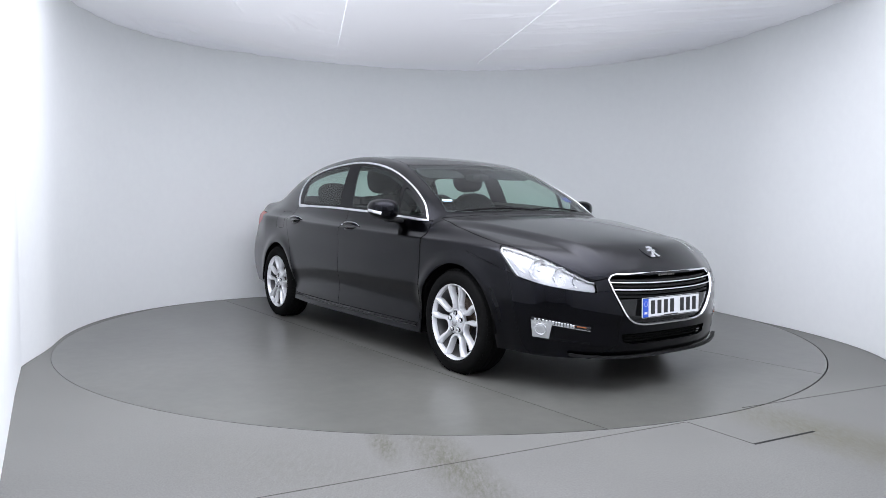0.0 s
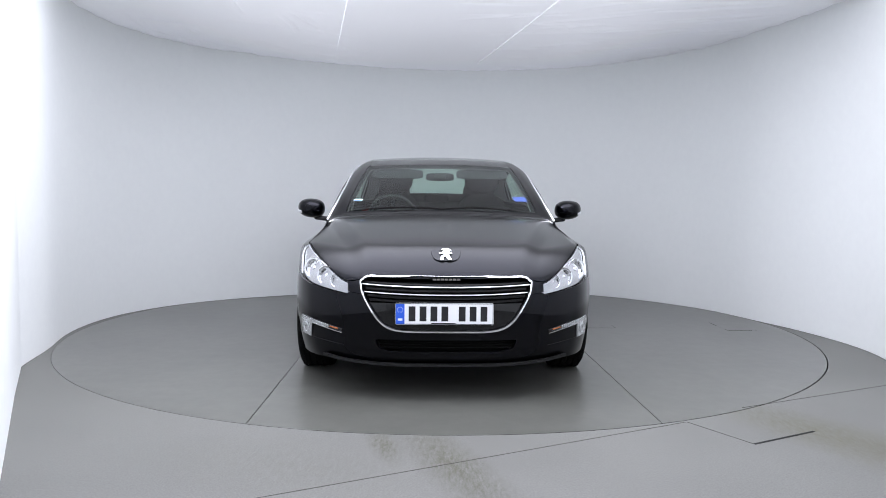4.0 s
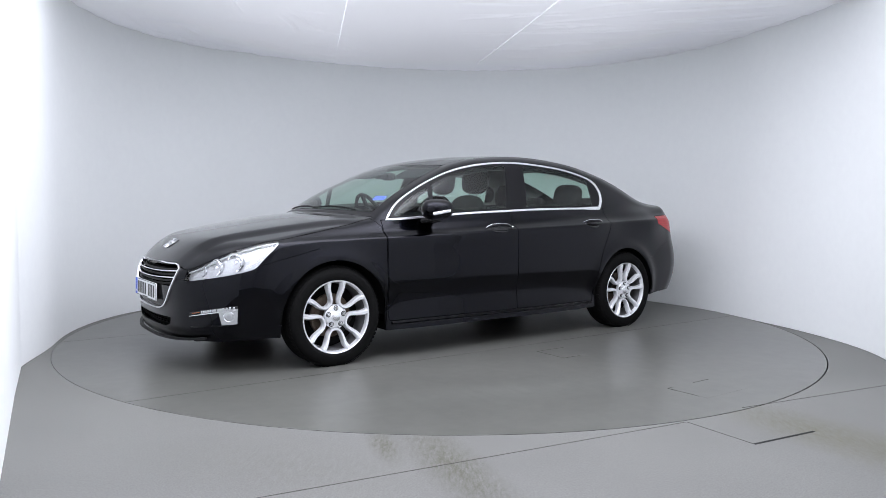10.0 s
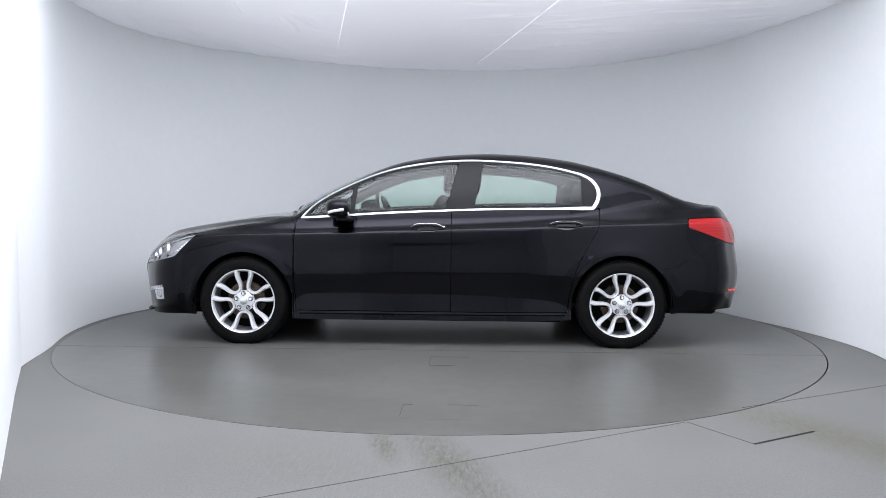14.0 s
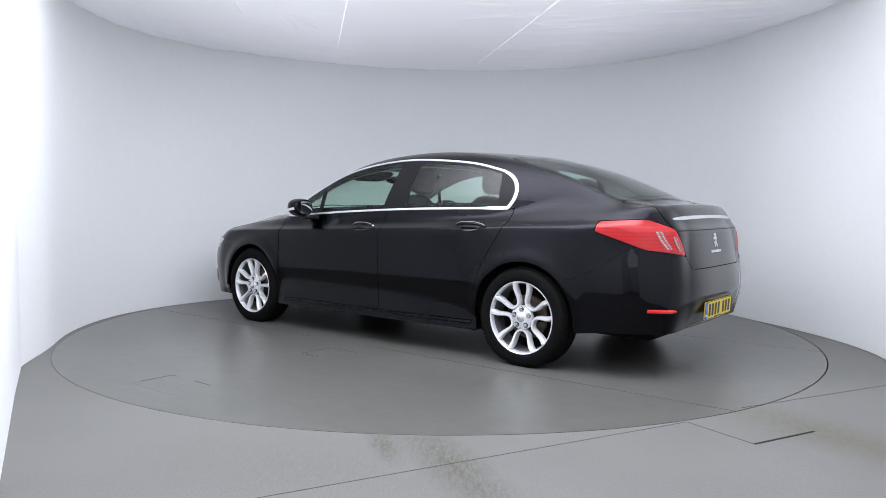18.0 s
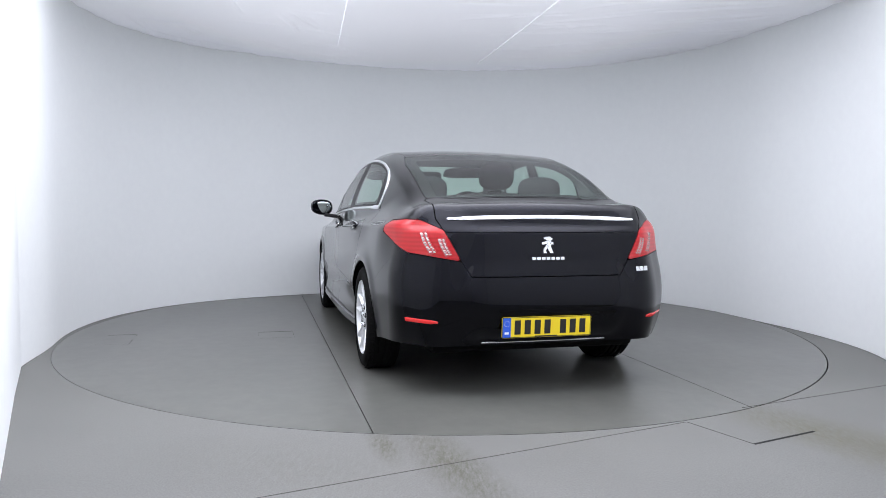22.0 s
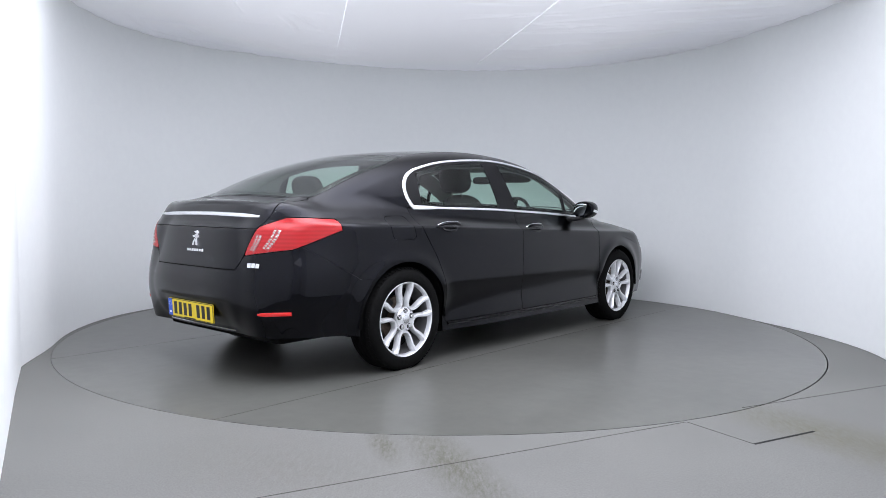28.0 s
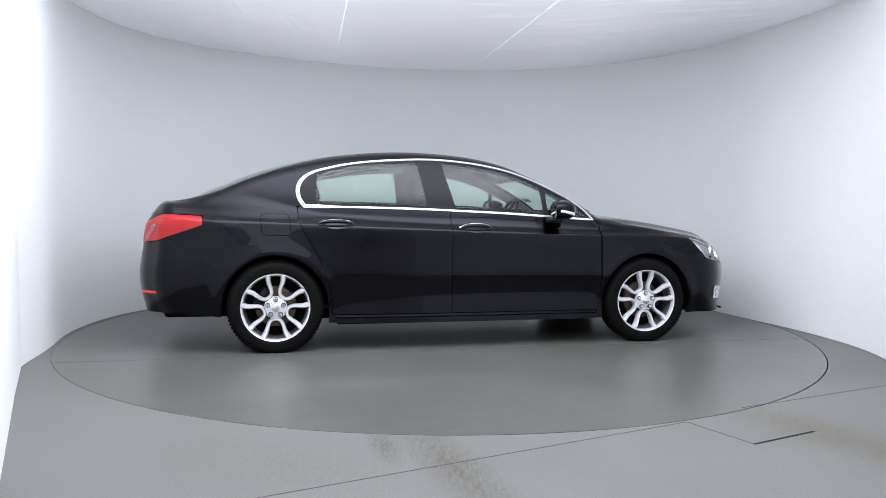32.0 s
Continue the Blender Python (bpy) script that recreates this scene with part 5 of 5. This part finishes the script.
    box(bm, -2.20, -1.60, -0.62, 0.62, 0.225, 0.30, 0.03)
    box(bm, 2.0, 2.22, -0.55, 0.55, 0.185, 0.24, 0.02)
    part("underbody", bm, DARK, car, "dark underbody")
    bm = bmesh.new()
    box(bm, -1.6, 1.0, -0.82, 0.82, 0.30, 0.33)
    part("cabin_floor", bm, DARK, car, smooth=False)
    # grille: dark backing, slats, chrome surround
    back = panel("grille", both(grille), DARK, car, "black grille in a chrome surround", thick=0.0, lift=-0.035)
    top = [(0.0, 0.668), (0.20, 0.6685), (0.38, 0.667), (0.435, 0.661), (0.461, 0.640)]
    low = [(0.461, 0.640), (0.455, 0.60), (0.418, 0.52), (0.365, 0.44), (0.318, 0.401), (0.25, 0.383), (0.12, 0.379), (0.0, 0.379)]
    a, b = smooth_path(top, 16), smooth_path(low, 30)
    h = np.concatenate([a[:-1], b])
    ring = np.concatenate([h, (h * np.array([-1, 1]))[::-1][1:-1]])
    p = np.array([on_front(y, z) for y, z in ring])
    part("grille_surround", along(p, ribbon(0.012, 0.009), True, 0.001, [0.25 if z > 0.655 and abs(y) < 0.20 else 1.0 for y, z in ring]), CHROME, back, "chrome grille surround")
    for z, w in ((0.628, 0.452), (0.588, 0.440)):
        p = np.array([on_front(y, z - 0.012 + 0.012 * (y / w) ** 2) for y in np.linspace(-w, w, 40)])
        part("chrome_slat", along(p, ribbon(0.0085, 0.007), lift=-0.006), CHROME, back, "chrome grille slat")
    for z, w in ((0.646, 0.45), (0.610, 0.44), (0.570, 0.43), (0.548, 0.42)):
        p = np.array([on_front(y, z - 0.012 + 0.012 * (y / w) ** 2) for y in np.linspace(-w, w, 30)])
        part("black_slat", along(p, ribbon(0.012, 0.010), lift=-0.025), BLACK_PLASTIC, back)
    lower = clip(grille, lambda p: p[:, 2] - 0.530, 0.0, True)
    panel("plate_surround", both(lower), GLOSS_BLACK, back, "gloss black panel behind the plate", thick=0.01, lift=-0.010)
    mouth = panel("lower_intake", both(intake), DARK, car, "black lower air intake", thick=0.0, lift=-0.035)
    for z in (0.285, 0.300, 0.315):
        p = np.array([on_front(y, z) for y in np.linspace(-0.37, 0.37, 30)])
        part("intake_slat", along(p, ribbon(0.006, 0.006), lift=-0.024), DARK, mouth)
    ys = np.linspace(-0.66, 0.66, 50)
    p = np.array([on_front(y, 0.203 + 0.03 * (abs(y) / 0.66) ** 4) for y in ys])
    lip = sweep(p, np.tile([[0.0, 0.0, 1.0]], (50, 1)), [(-0.03, -0.014), (-0.006, -0.014), (-0.004, -0.010), (-0.010, 0.0), (-0.03, 0.0)])
    part("front_splitter", lip, BLACK_PLASTIC, car, "black front lip")
    c = on_front(0, 0.477)
    number_plate(car, c + np.array([-0.002, -0.011, 0]), (1, 0, 0.02), WHITE_PLATE, "white number plate with a blue band")
    c = on_rear(0, 0.392)
    number_plate(car, (min(c[0], on_rear(0, 0.44)[0]) - 0.003, 0.014, 0.392), (-1, 0, -0.06), YELLOW_PLATE, "yellow number plate with a blue band")
    # badges and bright strips
    c = on_top(2.205, 0.0)
    plinth = smooth_path([(-0.080, 0.040), (0.0, 0.044), (0.080, 0.040), (0.076, -0.012), (0.052, -0.044), (0.0, -0.050), (-0.052, -0.044), (-0.076, -0.012)], 40, True)
    bm = sheet(plinth, 0.004)
    bmesh.ops.bevel(bm, geom=[e for e in bm.edges if all(v.co.z > 0.0035 for v in e.verts)], offset=0.003, segments=3, affect="EDGES")
    part("badge_plinth", moved(bm, frame_matrix(c, normals(c[None])[0])), PAINT, car, "rounded black plinth round the badge")
    emblem(car, c + normals(c[None])[0] * 0.003, normals(c[None])[0], 0.100, BADGE)
    c = on_rear(0, 0.838)
    emblem(car, c, normals(c[None])[0], 0.095, BADGE)
    c = on_rear(0, 0.765)
    letter_bars(car, "name_bar", c, normals(c[None])[0], [0.022] * 7, 0.016, 0.006, BADGE)
    c = on_rear(-0.585, 0.700)
    letter_bars(car, "model_bar", c, normals(c[None])[0], [0.026] * 3, 0.026, 0.004, BADGE)
    c = on_front(0.0, 0.655)
    letter_bars(car, "name_bar", c - np.array([0.012, 0, 0]), (1, 0, 0.3), [0.016] * 7, 0.010, 0.006, STEEL)
    ys = np.linspace(-0.555, 0.555, 40)
    p = np.array([on_rear(y, 0.990 - 0.012 * (y / 0.555) ** 2) for y in ys])
    part("boot_strip", along(p, ribbon(0.024, 0.007), scale=np.clip(1.30 - 0.75 * (np.abs(ys) / 0.555) ** 4, 0.4, 1.0)), SATIN, car, "satin chrome boot strip")
    ys = np.linspace(-0.37, 0.37, 30)
    p = np.array([on_rear(y, 0.302) for y in ys])
    part("bumper_strip", along(p, ribbon(0.008, 0.005)), SATIN, car, "thin bright bumper strip")
    # wipers and cowl at the foot of the windscreen
    ys = np.linspace(-0.70, 0.70, 40)
    p = np.array([on_top(1.165 - 0.25 * y * y, y) for y in ys])
    part("cowl", along(p, ribbon(0.022, 0.0006)), BLACK_PLASTIC, car, "black cowl strip")
    for y0, y1 in ((-0.62, 0.02), (-0.02, 0.52)):
        ys = np.linspace(y0, y1, 24)
        p = np.array([on_top(1.130 - 0.25 * y * y - 0.02 * math.sin(math.pi * (y - y0) / (y1 - y0)), y) for y in ys])
        blade = part("wiper", along(p, [(-0.004, 0.001), (0.004, 0.001), (0.0025, 0.006), (-0.0025, 0.006)]), BLACK_PLASTIC, car, "black wiper")
    build_cabin(car)
    return car


build_room()
build_ceiling()
CAR, TABLE = build_car(), build_turntable()


def motions():
    # the motor runs up during the first two seconds, then turns evenly
    turn = [(0.0, -54.8), (0.25, -55.75), (0.5, -57.15), (0.75, -58.9), (1.0, -60.9), (1.5, -65.35)] + [(float(t), -51.56 - 9.278 * t) for t in range(2, 33)]
    rows = [(t, pose(0, 0, 0, 0, 0, a)) for t, a in turn]
    walk(CAR, [(t, m @ pose(0.043, -0.022, 0)) for t, m in rows])
    walk(TABLE, rows)


motions()
